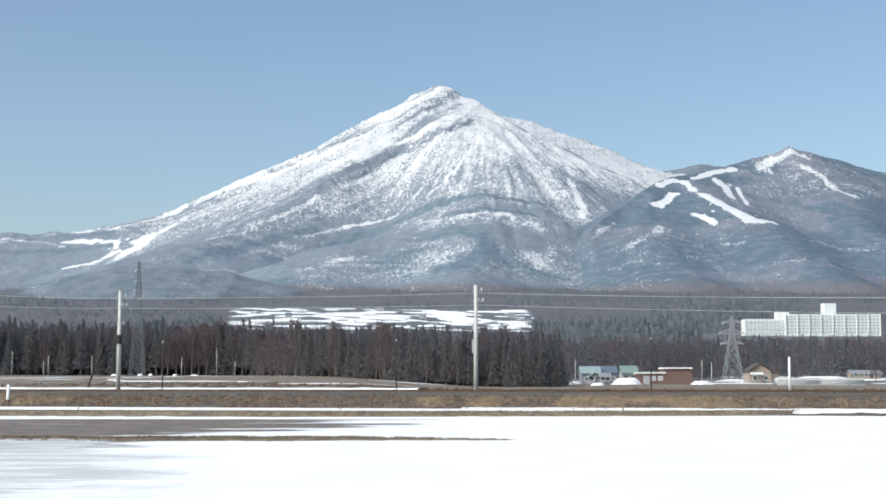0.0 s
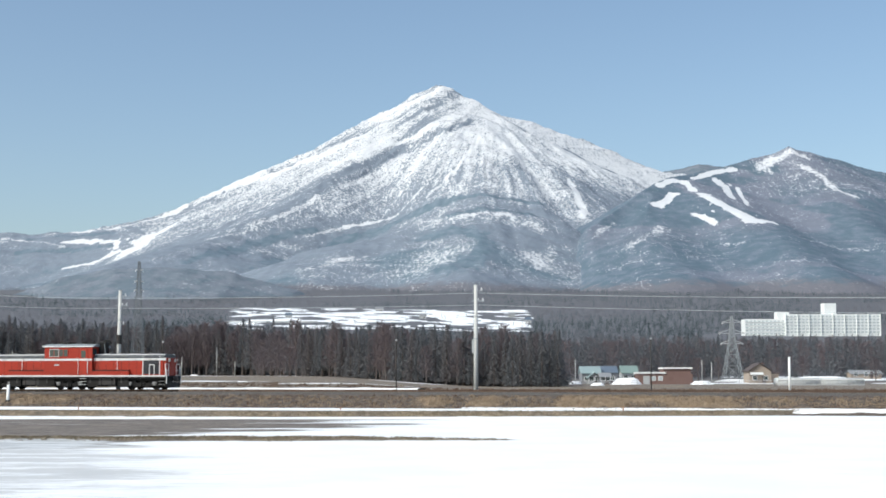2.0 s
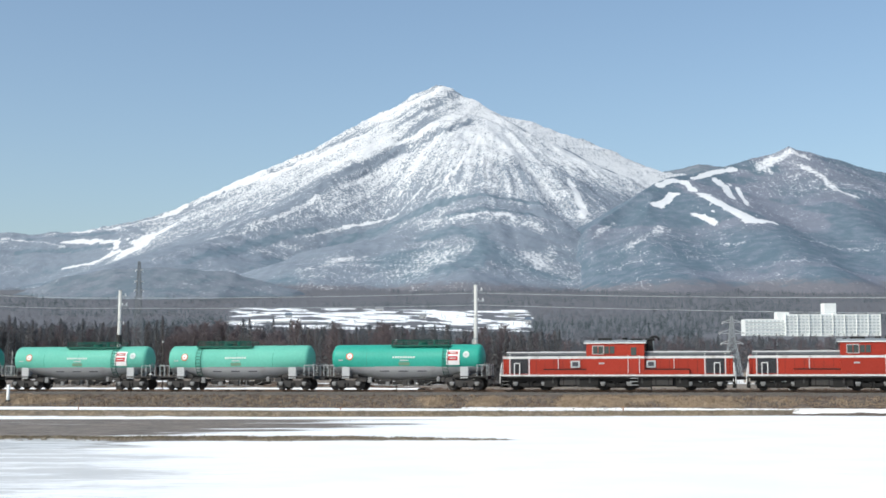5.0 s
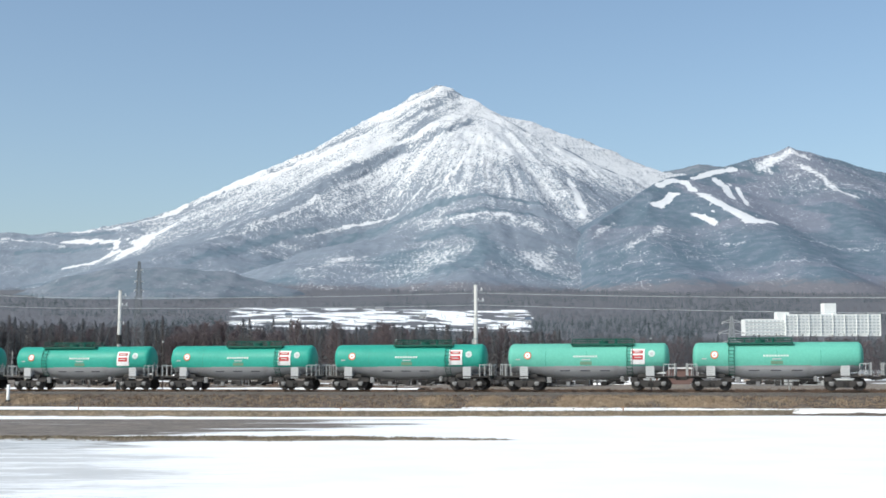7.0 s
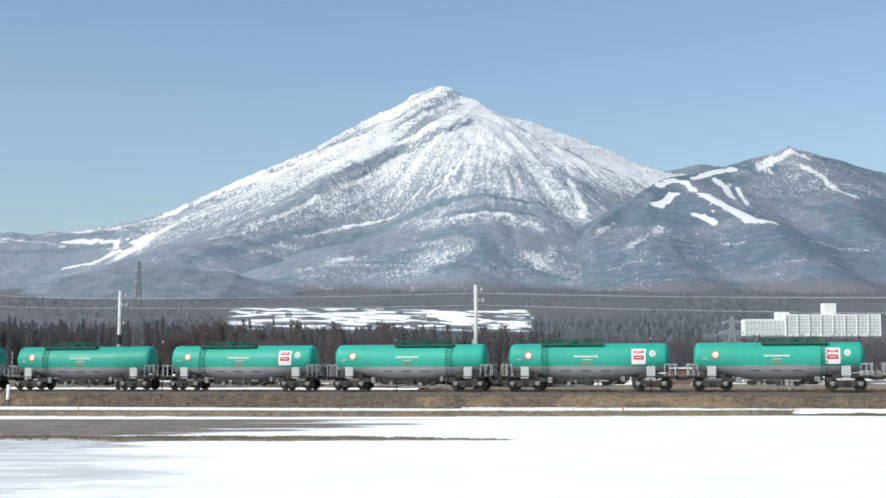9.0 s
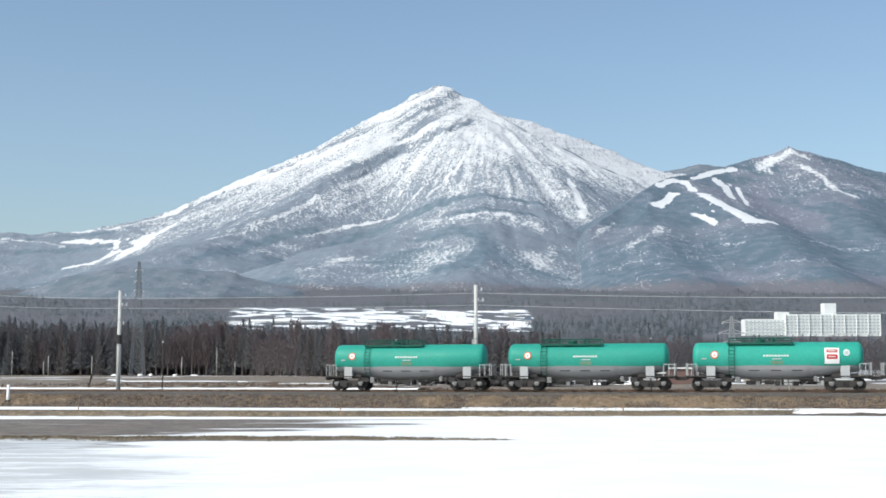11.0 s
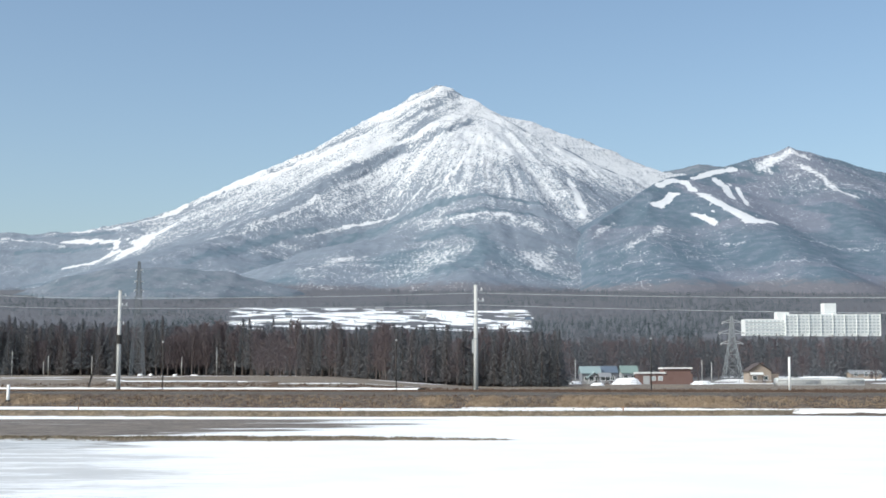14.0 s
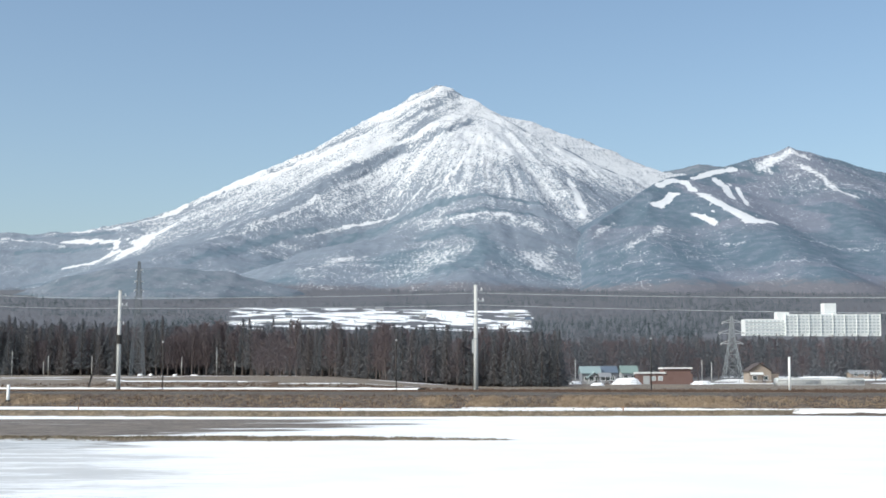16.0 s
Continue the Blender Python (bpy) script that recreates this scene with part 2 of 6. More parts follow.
def strips(X, Y, fields, soft=0.0):
    """Cleared, wooded or shade-painted strips: each a weight and a line of (x, y, half width); the strongest at each
    place.
    """
    mask = np.zeros(X.shape)
    ragged = 1 + 1.9 * (fbm(X / 11, Y / 20, 4, 36) - 0.5) + 0.9 * (fbm(X / 45, Y / 70, 2, 37) - 0.5)
    for weight, line in fields:
        width, d = seg_fields(X, Y, line)
        mask = np.maximum(mask, weight * (1 - smooth(0.5 - 0.3 * soft, 0.85 + 0.6 * soft, d * ragged / np.maximum(width, 1))))
    return mask


# bands of shade in the gullies, put into the colour as missing snow
GULLY_SHADE_BANDS = [
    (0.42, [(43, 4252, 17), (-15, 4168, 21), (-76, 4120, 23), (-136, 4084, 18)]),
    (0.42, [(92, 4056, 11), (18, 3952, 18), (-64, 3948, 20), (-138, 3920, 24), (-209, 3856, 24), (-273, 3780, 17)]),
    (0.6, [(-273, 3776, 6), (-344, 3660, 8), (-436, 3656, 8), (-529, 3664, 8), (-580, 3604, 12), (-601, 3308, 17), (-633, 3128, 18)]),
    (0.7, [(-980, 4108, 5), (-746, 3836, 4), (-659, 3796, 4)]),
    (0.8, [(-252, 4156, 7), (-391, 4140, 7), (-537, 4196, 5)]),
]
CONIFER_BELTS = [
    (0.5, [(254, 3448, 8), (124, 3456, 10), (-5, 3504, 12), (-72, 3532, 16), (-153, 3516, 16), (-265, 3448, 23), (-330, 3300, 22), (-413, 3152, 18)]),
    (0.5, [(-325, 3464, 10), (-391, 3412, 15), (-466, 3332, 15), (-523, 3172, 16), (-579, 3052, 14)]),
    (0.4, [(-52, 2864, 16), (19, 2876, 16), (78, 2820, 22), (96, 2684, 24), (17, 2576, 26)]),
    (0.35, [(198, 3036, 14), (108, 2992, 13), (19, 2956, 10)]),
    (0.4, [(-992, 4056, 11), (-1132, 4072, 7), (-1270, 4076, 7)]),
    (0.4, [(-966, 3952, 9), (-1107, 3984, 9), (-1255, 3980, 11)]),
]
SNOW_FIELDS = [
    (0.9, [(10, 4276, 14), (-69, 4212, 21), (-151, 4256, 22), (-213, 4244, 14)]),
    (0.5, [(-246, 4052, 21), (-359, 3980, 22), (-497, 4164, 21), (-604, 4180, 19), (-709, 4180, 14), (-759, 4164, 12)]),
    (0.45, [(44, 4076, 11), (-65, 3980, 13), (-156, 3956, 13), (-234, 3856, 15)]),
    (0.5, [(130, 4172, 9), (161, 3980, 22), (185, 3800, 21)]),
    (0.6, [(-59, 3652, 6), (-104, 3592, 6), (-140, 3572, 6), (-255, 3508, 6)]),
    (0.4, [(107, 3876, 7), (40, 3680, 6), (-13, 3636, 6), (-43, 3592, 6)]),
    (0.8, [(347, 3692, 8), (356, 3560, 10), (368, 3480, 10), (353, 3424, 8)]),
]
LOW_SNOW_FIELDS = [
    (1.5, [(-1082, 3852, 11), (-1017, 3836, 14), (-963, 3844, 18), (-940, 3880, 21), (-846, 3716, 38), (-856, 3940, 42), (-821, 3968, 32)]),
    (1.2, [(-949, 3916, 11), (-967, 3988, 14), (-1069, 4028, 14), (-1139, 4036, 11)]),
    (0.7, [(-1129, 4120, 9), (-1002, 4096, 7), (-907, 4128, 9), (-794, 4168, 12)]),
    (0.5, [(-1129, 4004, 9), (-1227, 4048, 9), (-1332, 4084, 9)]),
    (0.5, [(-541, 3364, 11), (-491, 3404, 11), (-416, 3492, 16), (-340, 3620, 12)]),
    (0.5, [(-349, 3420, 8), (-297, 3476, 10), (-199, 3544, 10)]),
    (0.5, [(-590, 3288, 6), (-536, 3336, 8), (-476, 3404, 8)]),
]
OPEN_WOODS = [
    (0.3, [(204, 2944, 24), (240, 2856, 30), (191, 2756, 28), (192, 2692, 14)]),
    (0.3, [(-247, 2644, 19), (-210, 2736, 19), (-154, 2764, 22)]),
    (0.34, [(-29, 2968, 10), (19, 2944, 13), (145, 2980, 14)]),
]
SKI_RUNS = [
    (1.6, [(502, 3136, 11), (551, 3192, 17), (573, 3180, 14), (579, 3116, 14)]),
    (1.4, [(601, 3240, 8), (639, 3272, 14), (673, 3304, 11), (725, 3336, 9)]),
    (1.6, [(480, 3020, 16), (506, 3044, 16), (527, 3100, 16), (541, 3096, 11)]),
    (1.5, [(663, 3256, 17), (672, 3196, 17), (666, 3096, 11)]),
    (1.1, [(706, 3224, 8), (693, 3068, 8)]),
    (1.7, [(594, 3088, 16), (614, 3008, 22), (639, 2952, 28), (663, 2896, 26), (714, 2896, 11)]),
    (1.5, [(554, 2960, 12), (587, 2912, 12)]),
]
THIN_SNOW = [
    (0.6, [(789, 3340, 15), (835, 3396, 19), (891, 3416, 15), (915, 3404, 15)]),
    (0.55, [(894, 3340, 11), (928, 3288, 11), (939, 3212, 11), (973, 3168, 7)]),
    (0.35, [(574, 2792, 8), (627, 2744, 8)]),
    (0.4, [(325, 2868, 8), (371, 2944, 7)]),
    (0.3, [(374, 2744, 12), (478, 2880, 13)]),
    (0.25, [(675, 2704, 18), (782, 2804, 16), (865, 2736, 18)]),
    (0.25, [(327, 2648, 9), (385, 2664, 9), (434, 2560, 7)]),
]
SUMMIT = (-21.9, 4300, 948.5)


def make_mountain():
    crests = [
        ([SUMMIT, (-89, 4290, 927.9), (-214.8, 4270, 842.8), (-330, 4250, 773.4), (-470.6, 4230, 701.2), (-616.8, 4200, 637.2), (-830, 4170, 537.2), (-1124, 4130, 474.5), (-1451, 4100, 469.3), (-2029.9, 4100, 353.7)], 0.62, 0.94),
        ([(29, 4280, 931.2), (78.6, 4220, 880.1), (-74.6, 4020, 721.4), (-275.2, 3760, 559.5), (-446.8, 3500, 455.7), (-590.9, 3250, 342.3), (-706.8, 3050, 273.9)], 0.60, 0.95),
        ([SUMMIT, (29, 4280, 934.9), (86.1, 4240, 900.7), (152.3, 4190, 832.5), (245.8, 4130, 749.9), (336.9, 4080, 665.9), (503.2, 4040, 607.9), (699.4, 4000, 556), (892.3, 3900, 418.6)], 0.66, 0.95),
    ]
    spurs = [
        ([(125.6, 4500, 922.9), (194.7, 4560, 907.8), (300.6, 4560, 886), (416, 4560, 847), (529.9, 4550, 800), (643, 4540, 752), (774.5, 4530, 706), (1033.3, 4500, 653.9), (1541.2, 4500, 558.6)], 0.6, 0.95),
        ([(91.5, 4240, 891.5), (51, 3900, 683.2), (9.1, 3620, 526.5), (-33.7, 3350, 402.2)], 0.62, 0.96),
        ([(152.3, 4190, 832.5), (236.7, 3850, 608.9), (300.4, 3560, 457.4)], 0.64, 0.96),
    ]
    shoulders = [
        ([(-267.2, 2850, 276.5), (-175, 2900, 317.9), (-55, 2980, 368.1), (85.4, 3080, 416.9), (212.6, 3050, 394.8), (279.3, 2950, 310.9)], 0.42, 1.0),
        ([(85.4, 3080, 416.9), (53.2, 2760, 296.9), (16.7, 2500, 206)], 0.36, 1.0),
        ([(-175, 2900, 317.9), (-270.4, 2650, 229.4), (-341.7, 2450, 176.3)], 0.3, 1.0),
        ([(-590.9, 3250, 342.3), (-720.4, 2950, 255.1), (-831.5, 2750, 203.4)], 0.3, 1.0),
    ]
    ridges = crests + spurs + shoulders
    xs = np.linspace(-1750, 1400, 840)
    ys = np.concatenate([np.linspace(2250, 4330, 400), np.linspace(4345, 4850, 40)])
    X, Y = np.meshgrid(xs, ys)
    rx, ry = X - SUMMIT[0] - 160, Y - SUMMIT[1] + 40
    r = np.hypot(rx, ry)
    calm = smooth(150, 1100, r) * (1 - smooth(4020, 4250, Y))
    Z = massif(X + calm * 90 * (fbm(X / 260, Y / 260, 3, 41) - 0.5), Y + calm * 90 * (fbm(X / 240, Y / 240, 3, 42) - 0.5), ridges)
    phi = np.arctan2(rx, -ry)
    _, d_spur = seg_fields(X, Y, ridges[1][0])
    Z = Z + (blurred(Z, 11) - Z) * np.maximum(0.35 + 0.65 * smooth(620, 380, Z), 0.9 * smooth(190, 60, d_spur)) * (1 - smooth(4080, 4200, Y)) * smooth(60, 260, r)
    cut = ridged(phi * 9 + 0.3 * fbm(X / 200, Y / 200, 2, 44), r / 900, 4, 43)
    rough = fbm(X / 70, Y / 70, 5, 45) - 0.5
    high = smooth(200, 800, Z)
    near_crest = smooth(0, 70, r)
    Z = Z + (cut - 0.66) * 36 * smooth(60, 700, r) * (0.35 + 0.65 * high) + rough * (16 + 14 * high) * near_crest * (1 - 0.75 * smooth(4330, 4430, Y))
    base = fan_height(X, Y) - 30
    Z = base + (np.maximum(Z, base + 20 * (fbm(X / 150, Y / 150, 3, 46) - 0.5)) - base) * smooth(2250, 2480, Y)
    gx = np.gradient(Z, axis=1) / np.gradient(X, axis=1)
    streak = fbm(phi * 26, r / 420, 4, 47) - 0.5
    fine = fbm(phi * 70, r / 160, 3, 48) - 0.5
    patch = fbm(X / 230, Y / 230 + Z / 180, 4, 49) - 0.5
    _, d_arm = seg_fields(X, Y, ridges[2][0])
    # slopes that face west, where the snow is thinner
    west_facing = smooth(-0.05, 0.35, gx)
    upper = smooth(420, 760, Z)
    busy = 0.3 + 0.7 * smooth(180, 560, Z)
    snow = 0.10 + 0.16 * smooth(200, 440, Z) + 0.40 * smooth(380, 720, Z) + busy * (0.5 * streak + 0.6 * fine) + (0.5 + 0.45 * smooth(480, 380, Z)) * patch - 0.2 * west_facing * (0.3 + upper) * smooth(0, 200, r) + 0.25 * (0.6 - cut) * busy
    # less snow along the crests of the two spurs
    snow = snow - smooth(60, 260, r) * (0.4 * np.exp(-((d_spur - 10) / 20) ** 2) * smooth(-0.3, 0.3, fbm(X / 90, Y / 90, 3, 50) - 0.3) + 1.3 * np.exp(-(d_arm / 8) ** 2)) + 0.12 * smooth(0, 200, X) * smooth(480, 640, Z) - 0.02 * smooth(4330, 4420, Y) * smooth(250, 700, X) + 0.10 * smooth(-620, -450, X) * smooth(20, -120, X) * smooth(420, 520, Z) - 0.08 * smooth(-60, 120, X) * smooth(520, 440, Z)
    west = smooth(-250, -700, X) * smooth(330, 460, Z)
    snow = snow + 0.14 * west * smooth(-1000, -800, X) + 0.16 * smooth(180, 30, r) + 0.08 * smooth(100, -200, X) * smooth(480, 620, Z) - 0.22 * smooth(-850, -1050, X) * smooth(480, 430, Z)
    # conifer belts across the lower flanks, painted gully shade above, open snow between
    belt = smooth(0.47, 0.60, fbm(X / 210 + Y / 260, Y / 120 - X / 420, 4, 59)) * smooth(560, 420, Z)
    wooded = strips(X, Y, CONIFER_BELTS, 1.0)
    snow = snow - 0.16 * belt + 0.06 * (1 - belt) * smooth(500, 350, Z) * smooth(150, 230, Z) - 1.4 * wooded - strips(X, Y, GULLY_SHADE_BANDS, 0.5)
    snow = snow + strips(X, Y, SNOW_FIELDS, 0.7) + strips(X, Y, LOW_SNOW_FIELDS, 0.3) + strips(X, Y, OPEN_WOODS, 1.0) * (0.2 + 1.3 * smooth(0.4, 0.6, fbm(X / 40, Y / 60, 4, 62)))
    # woods also darker on west-facing slopes
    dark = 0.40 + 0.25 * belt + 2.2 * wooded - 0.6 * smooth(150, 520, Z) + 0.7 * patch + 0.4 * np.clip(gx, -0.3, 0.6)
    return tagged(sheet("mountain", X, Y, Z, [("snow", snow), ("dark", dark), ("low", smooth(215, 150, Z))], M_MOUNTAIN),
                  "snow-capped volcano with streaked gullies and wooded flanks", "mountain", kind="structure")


def make_ski_hill():
    top = (893.4, 3450, 598)
    ridges = [
        ([(194.8, 2650, 196.1), (264.9, 2800, 277.5), (354, 2950, 360.7), (448, 3080, 435.2), (546.8, 3200, 490.1), (681.6, 3330, 527), (801.5, 3420, 566), top, (1000.3, 3460, 576.9), (1141.6, 3450, 537), (1449.8, 3400, 422.6)], 0.52, 0.97),
        ([(596.8, 3180, 478.9), (637.9, 3000, 411.2), (676.8, 2850, 344.9), (684, 2650, 285.1), (692.6, 2450, 212.2)], 0.42, 1.0),
        ([top, (896.3, 3200, 465.6), (911.1, 2950, 360.7), (922.8, 2700, 279.1)], 0.45, 1.0),
        ([(472.3, 3070, 427.3), (429.6, 2800, 312.9), (422.4, 2550, 231.5), (427.9, 2350, 174.1)], 0.4, 1.0),
    ]
    xs = np.linspace(150, 1700, 520)
    ys = np.concatenate([np.linspace(2050, 3480, 320), np.linspace(3495, 3900, 20)])
    X, Y = np.meshgrid(xs, ys)
    Z = massif(X + 60 * (fbm(X / 200, Y / 200, 3, 51) - 0.5), Y + 60 * (fbm(X / 200, Y / 200, 3, 52) - 0.5), ridges)
    _, d_crest = seg_fields(X, Y, ridges[0][0])
    Z = Z + (blurred(Z, 16) - Z) * smooth(15, 110, d_crest)
    Z = Z + 15 * (fbm(X / 130, Y / 130, 5, 53) - 0.5) + 9 * (ridged(X / 160, Y / 320, 3, 54) - 0.6)
    base = fan_height(X, Y) - 34
    Z = base + (np.maximum(Z, base + 16 * (fbm(X / 150, Y / 150, 3, 56) - 0.5)) - base) * smooth(2050, 2300, Y) * smooth(150, 320, X)
    patch = fbm(X / 170, Y / 170, 4, 55) - 0.5
    fine = fbm(X / 28, Y / 60, 3, 58) - 0.5
    belt = smooth(0.42, 0.58, fbm(X / 190 + Y / 300, Y / 130, 4, 60))
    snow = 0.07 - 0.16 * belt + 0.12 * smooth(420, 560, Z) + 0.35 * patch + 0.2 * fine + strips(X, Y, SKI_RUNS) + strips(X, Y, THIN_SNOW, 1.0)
    dark = 0.25 + 0.5 * belt + 0.8 * (fbm(X / 210, Y / 190, 3, 57) - 0.5) + 0.25 * smooth(420, 250, Z)
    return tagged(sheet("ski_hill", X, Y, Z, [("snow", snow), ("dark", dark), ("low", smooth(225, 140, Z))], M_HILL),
                  "rounded wooded hill with thin snow under bare trees", "hill", kind="structure")


def make_foothill(name, line, slope, seed, box, label):
    xs, ys = np.linspace(box[0], box[1], 260), np.linspace(box[2], box[3], 90)
    X, Y = np.meshgrid(xs, ys)
    Z = massif(X, Y, [(line, slope, 1.0)]) + 9 * (fbm(X / 40, Y / 40, 4, seed) - 0.5)
    base = fan_height(X, Y) - 25
    inside = smooth(box[0], box[0] + 90, X) * smooth(box[1], box[1] - 90, X) * smooth(box[2], box[2] + 90, Y)
    Z = base + np.maximum(Z - base, 0) * inside
    snow = -0.08 + 0.4 * (fbm(X / 120, Y / 120, 4, seed + 1) - 0.5)
    dark = 0.8 + 0.7 * (fbm(X / 150, Y / 120, 3, seed + 2) - 0.5)
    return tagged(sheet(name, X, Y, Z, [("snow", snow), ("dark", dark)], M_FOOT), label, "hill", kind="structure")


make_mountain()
make_ski_hill()
make_foothill("foothill_west", [(-680, 2250, 155.5), (-633.6, 2250, 176.2), (-530.6, 2250, 192.3), (-427.1, 2250, 192.3), (-342.3, 2250, 181.9), (-295.1, 2250, 169.6)], 0.35, 61, (-900, -150, 2000, 2500), "low dark wooded rise below the volcano")
make_foothill("far_ridge", [(724, 4700, 722.8), (892.9, 4700, 760.8), (1080.6, 4700, 742.8)], 0.5, 71, (500, 1250, 4500, 4880), "distant snow-dusted ridge behind the pass")


# ---- parts and shapes ----
def part(name, bm, material, parent=None, label="", smooth_faces=False):
    me = bpy.data.meshes.new(name)
    bmesh.ops.recalc_face_normals(bm, faces=bm.faces)
    bm.to_mesh(me)
    bm.free()
    me.materials.append(material)
    if smooth_faces:
        me.polygons.foreach_set("use_smooth", np.ones(len(me.polygons), dtype=bool))
    ob = new(name, me)
    ob.parent = parent
    if label:
        tagged(ob, label)
    return ob


def each(name, rows, material, parent, label="", bevel=0.0):
    """One part for each box of rows."""
    return [part(name, boxes(row, bevel=bevel), material, parent, label) for row in rows]


def each_rod(name, r, pairs, material, parent, label="", seg=6):
    return [part(name, rods(r, pair, seg=seg), material, parent, label) for pair in pairs]


def again(ob, x, y, z, parent, turn=0.0):
    """The same mesh as an object of its own, elsewhere under the same thing."""
    twin = new(ob.name.split(".")[0], ob.data)
    twin.parent = parent
    twin.matrix_basis = pose(x, y, z, 0, 0, turn)
    return twin


def thing(name, label, category, group="", place=(0, 0, 0), turn=0.0):
    ob = new(name)
    ob.empty_display_size = 0.2
    ob.matrix_basis = pose(*place, 0, 0, turn)
    return tagged(ob, label, category, group)


def box(bm, x0, x1, y0, y1, z0, z1, bevel=0.0):
    made = bmesh.ops.create_cube(bm, size=1)["verts"]
    for v in made:
        v.co = Vector((x0 + (v.co.x + 0.5) * (x1 - x0), y0 + (v.co.y + 0.5) * (y1 - y0), z0 + (v.co.z + 0.5) * (z1 - z0)))
    if bevel:
        edges = list({e for v in made for e in v.link_edges})
        bmesh.ops.bevel(bm, geom=edges, offset=bevel, segments=2, affect='EDGES', profile=0.5)
    return bm


def rod(bm, a, b, r0, r1=None, seg=6):
    a, b = Vector(a), Vector(b)
    r1 = r0 if r1 is None else r1
    turn = (b - a).to_track_quat('Z', 'Y').to_matrix().to_4x4()
    bmesh.ops.create_cone(bm, cap_ends=True, segments=seg, radius1=r0, radius2=r1, depth=(b - a).length,
                          matrix=Matrix.Translation((a + b) / 2) @ turn)
    return bm


def chain(bm, points, r, seg=5):
    for a, b in zip(points[:-1], points[1:]):
        rod(bm, a, b, r, r, seg)
    return bm


def tube(points, r, seg=6):
    """One unbroken tube through the points."""
    bm = bmesh.new()
    rings = []
    for k, p in enumerate(points):
        d = Vector(points[min(k + 1, len(points) - 1)]) - Vector(points[max(k - 1, 0)])
        m = d.to_track_quat('Z', 'Y').to_matrix()
        rings.append([bm.verts.new(Vector(p) + m @ Vector((r * math.cos(j * math.tau / seg), r * math.sin(j * math.tau / seg), 0))) for j in range(seg)])
    for a, b in zip(rings[:-1], rings[1:]):
        for j in range(seg):
            bm.faces.new((a[j], a[(j + 1) % seg], b[(j + 1) % seg], b[j]))
    bm.faces.new(rings[0])
    bm.faces.new(rings[-1])
    return bm


def boxes(*rows, bevel=0.0):
    bm = bmesh.new()
    for row in rows:
        box(bm, *row, bevel=bevel)
    return bm


def rods(r, *pairs, seg=6):
    bm = bmesh.new()
    for a, b in pairs:
        rod(bm, a, b, r, r, seg)
    return bm


def prism(profile, x0, x1, axis='x'):
    """A closed outline of (y, z) drawn out along x, or of (x, z) along y."""
    bm = bmesh.new()
    place = (lambda p, d: (d, p[0], p[1])) if axis == 'x' else (lambda p, d: (p[0], d, p[1]))
    a = [bm.verts.new(place(p, x0)) for p in profile]
    b = [bm.verts.new(place(p, x1)) for p in profile]
    bm.faces.new(a)
    bm.faces.new(list(reversed(b)))
    for k in range(len(profile)):
        j = (k + 1) % len(profile)
        bm.faces.new((a[k], b[k], b[j], a[j]))
    return bm


def glass(name, colour):
    n = Nodes(name)
    return n.finish(n.mix(n.noise(1.5, 2), tuple(c * 0.7 for c in colour), colour), 0.08, 0.0, 0.6)


M_RED = paint("orange_red_coat", (0.29, 0.024, 0.010), 0.5, (0.085, 0.03, 0.02), 0.55, 0.7, vary=0.16)
M_STRIPE = paint("grimy_white_stripe", (0.58, 0.58, 0.57), 0.55, (0.2, 0.17, 0.15), 0.65, 2.2)
M_WHITE = paint("off_white_coat", (0.78, 0.78, 0.76), 0.5, (0.3, 0.28, 0.25), 0.3)
M_ROOF = paint("grey_roof_coat", (0.24, 0.26, 0.27), 0.55, (0.1, 0.1, 0.1), 0.45)
M_HOODROOF = paint("dark_hood_roof", (0.10, 0.11, 0.115), 0.6, (0.05, 0.05, 0.05), 0.4)
M_GRILLE = paint("dark_radiator", (0.055, 0.058, 0.07), 0.6, (0.05, 0.04, 0.035), 0.5)
M_BLACK = paint("sooty_black_steel", (0.013, 0.0125, 0.012), 0.75, (0.035, 0.029, 0.025), 0.5)
M_UNDER = paint("brake_dust_steel", (0.042, 0.040, 0.039), 0.75, (0.10, 0.085, 0.075), 0.6)
M_AXLEBOX = paint("grey_axle_box", (0.20, 0.20, 0.20), 0.65, (0.1, 0.08, 0.06), 0.5)
M_PANE = glass("tinted_pane", (0.05, 0.068, 0.07))
M_GREEN = paint("tank_green_coat", (0.03, 0.30, 0.228), 0.5, (0.04, 0.19, 0.15), 0.4, 0.5, vary=0.22)
M_FADED = paint("faded_green_coat", (0.115, 0.40, 0.31), 0.65, (0.09, 0.27, 0.22), 0.4, 0.5)
M_GREY = paint("tank_grey_coat", (0.36, 0.365, 0.372), 0.5, (0.2, 0.18, 0.165), 0.6, 0.8, vary=0.3)
M_SEAM = paint("dull_green_seam", (0.045, 0.24, 0.185), 0.7)
M_RAILGREEN = paint("walkway_green_coat", (0.008, 0.085, 0.06), 0.5, (0.02, 0.06, 0.045), 0.5)
M_PALEGREY = paint("pale_grey_coat", (0.43, 0.44, 0.44), 0.55, (0.22, 0.2, 0.17), 0.5)
M_SIGNRED = paint("sign_red", (0.45, 0.035, 0.04), 0.55)
M_LETTER = paint("dull_white_letter", (0.50, 0.60, 0.56), 0.6)
M_ORANGE = paint("badge_orange", (0.55, 0.13, 0.05), 0.55)
M_RUST = paint("rust_stain", (0.14, 0.24, 0.16), 0.7)
M_LAMP = glass("lamp_lens", (0.75, 0.74, 0.68))


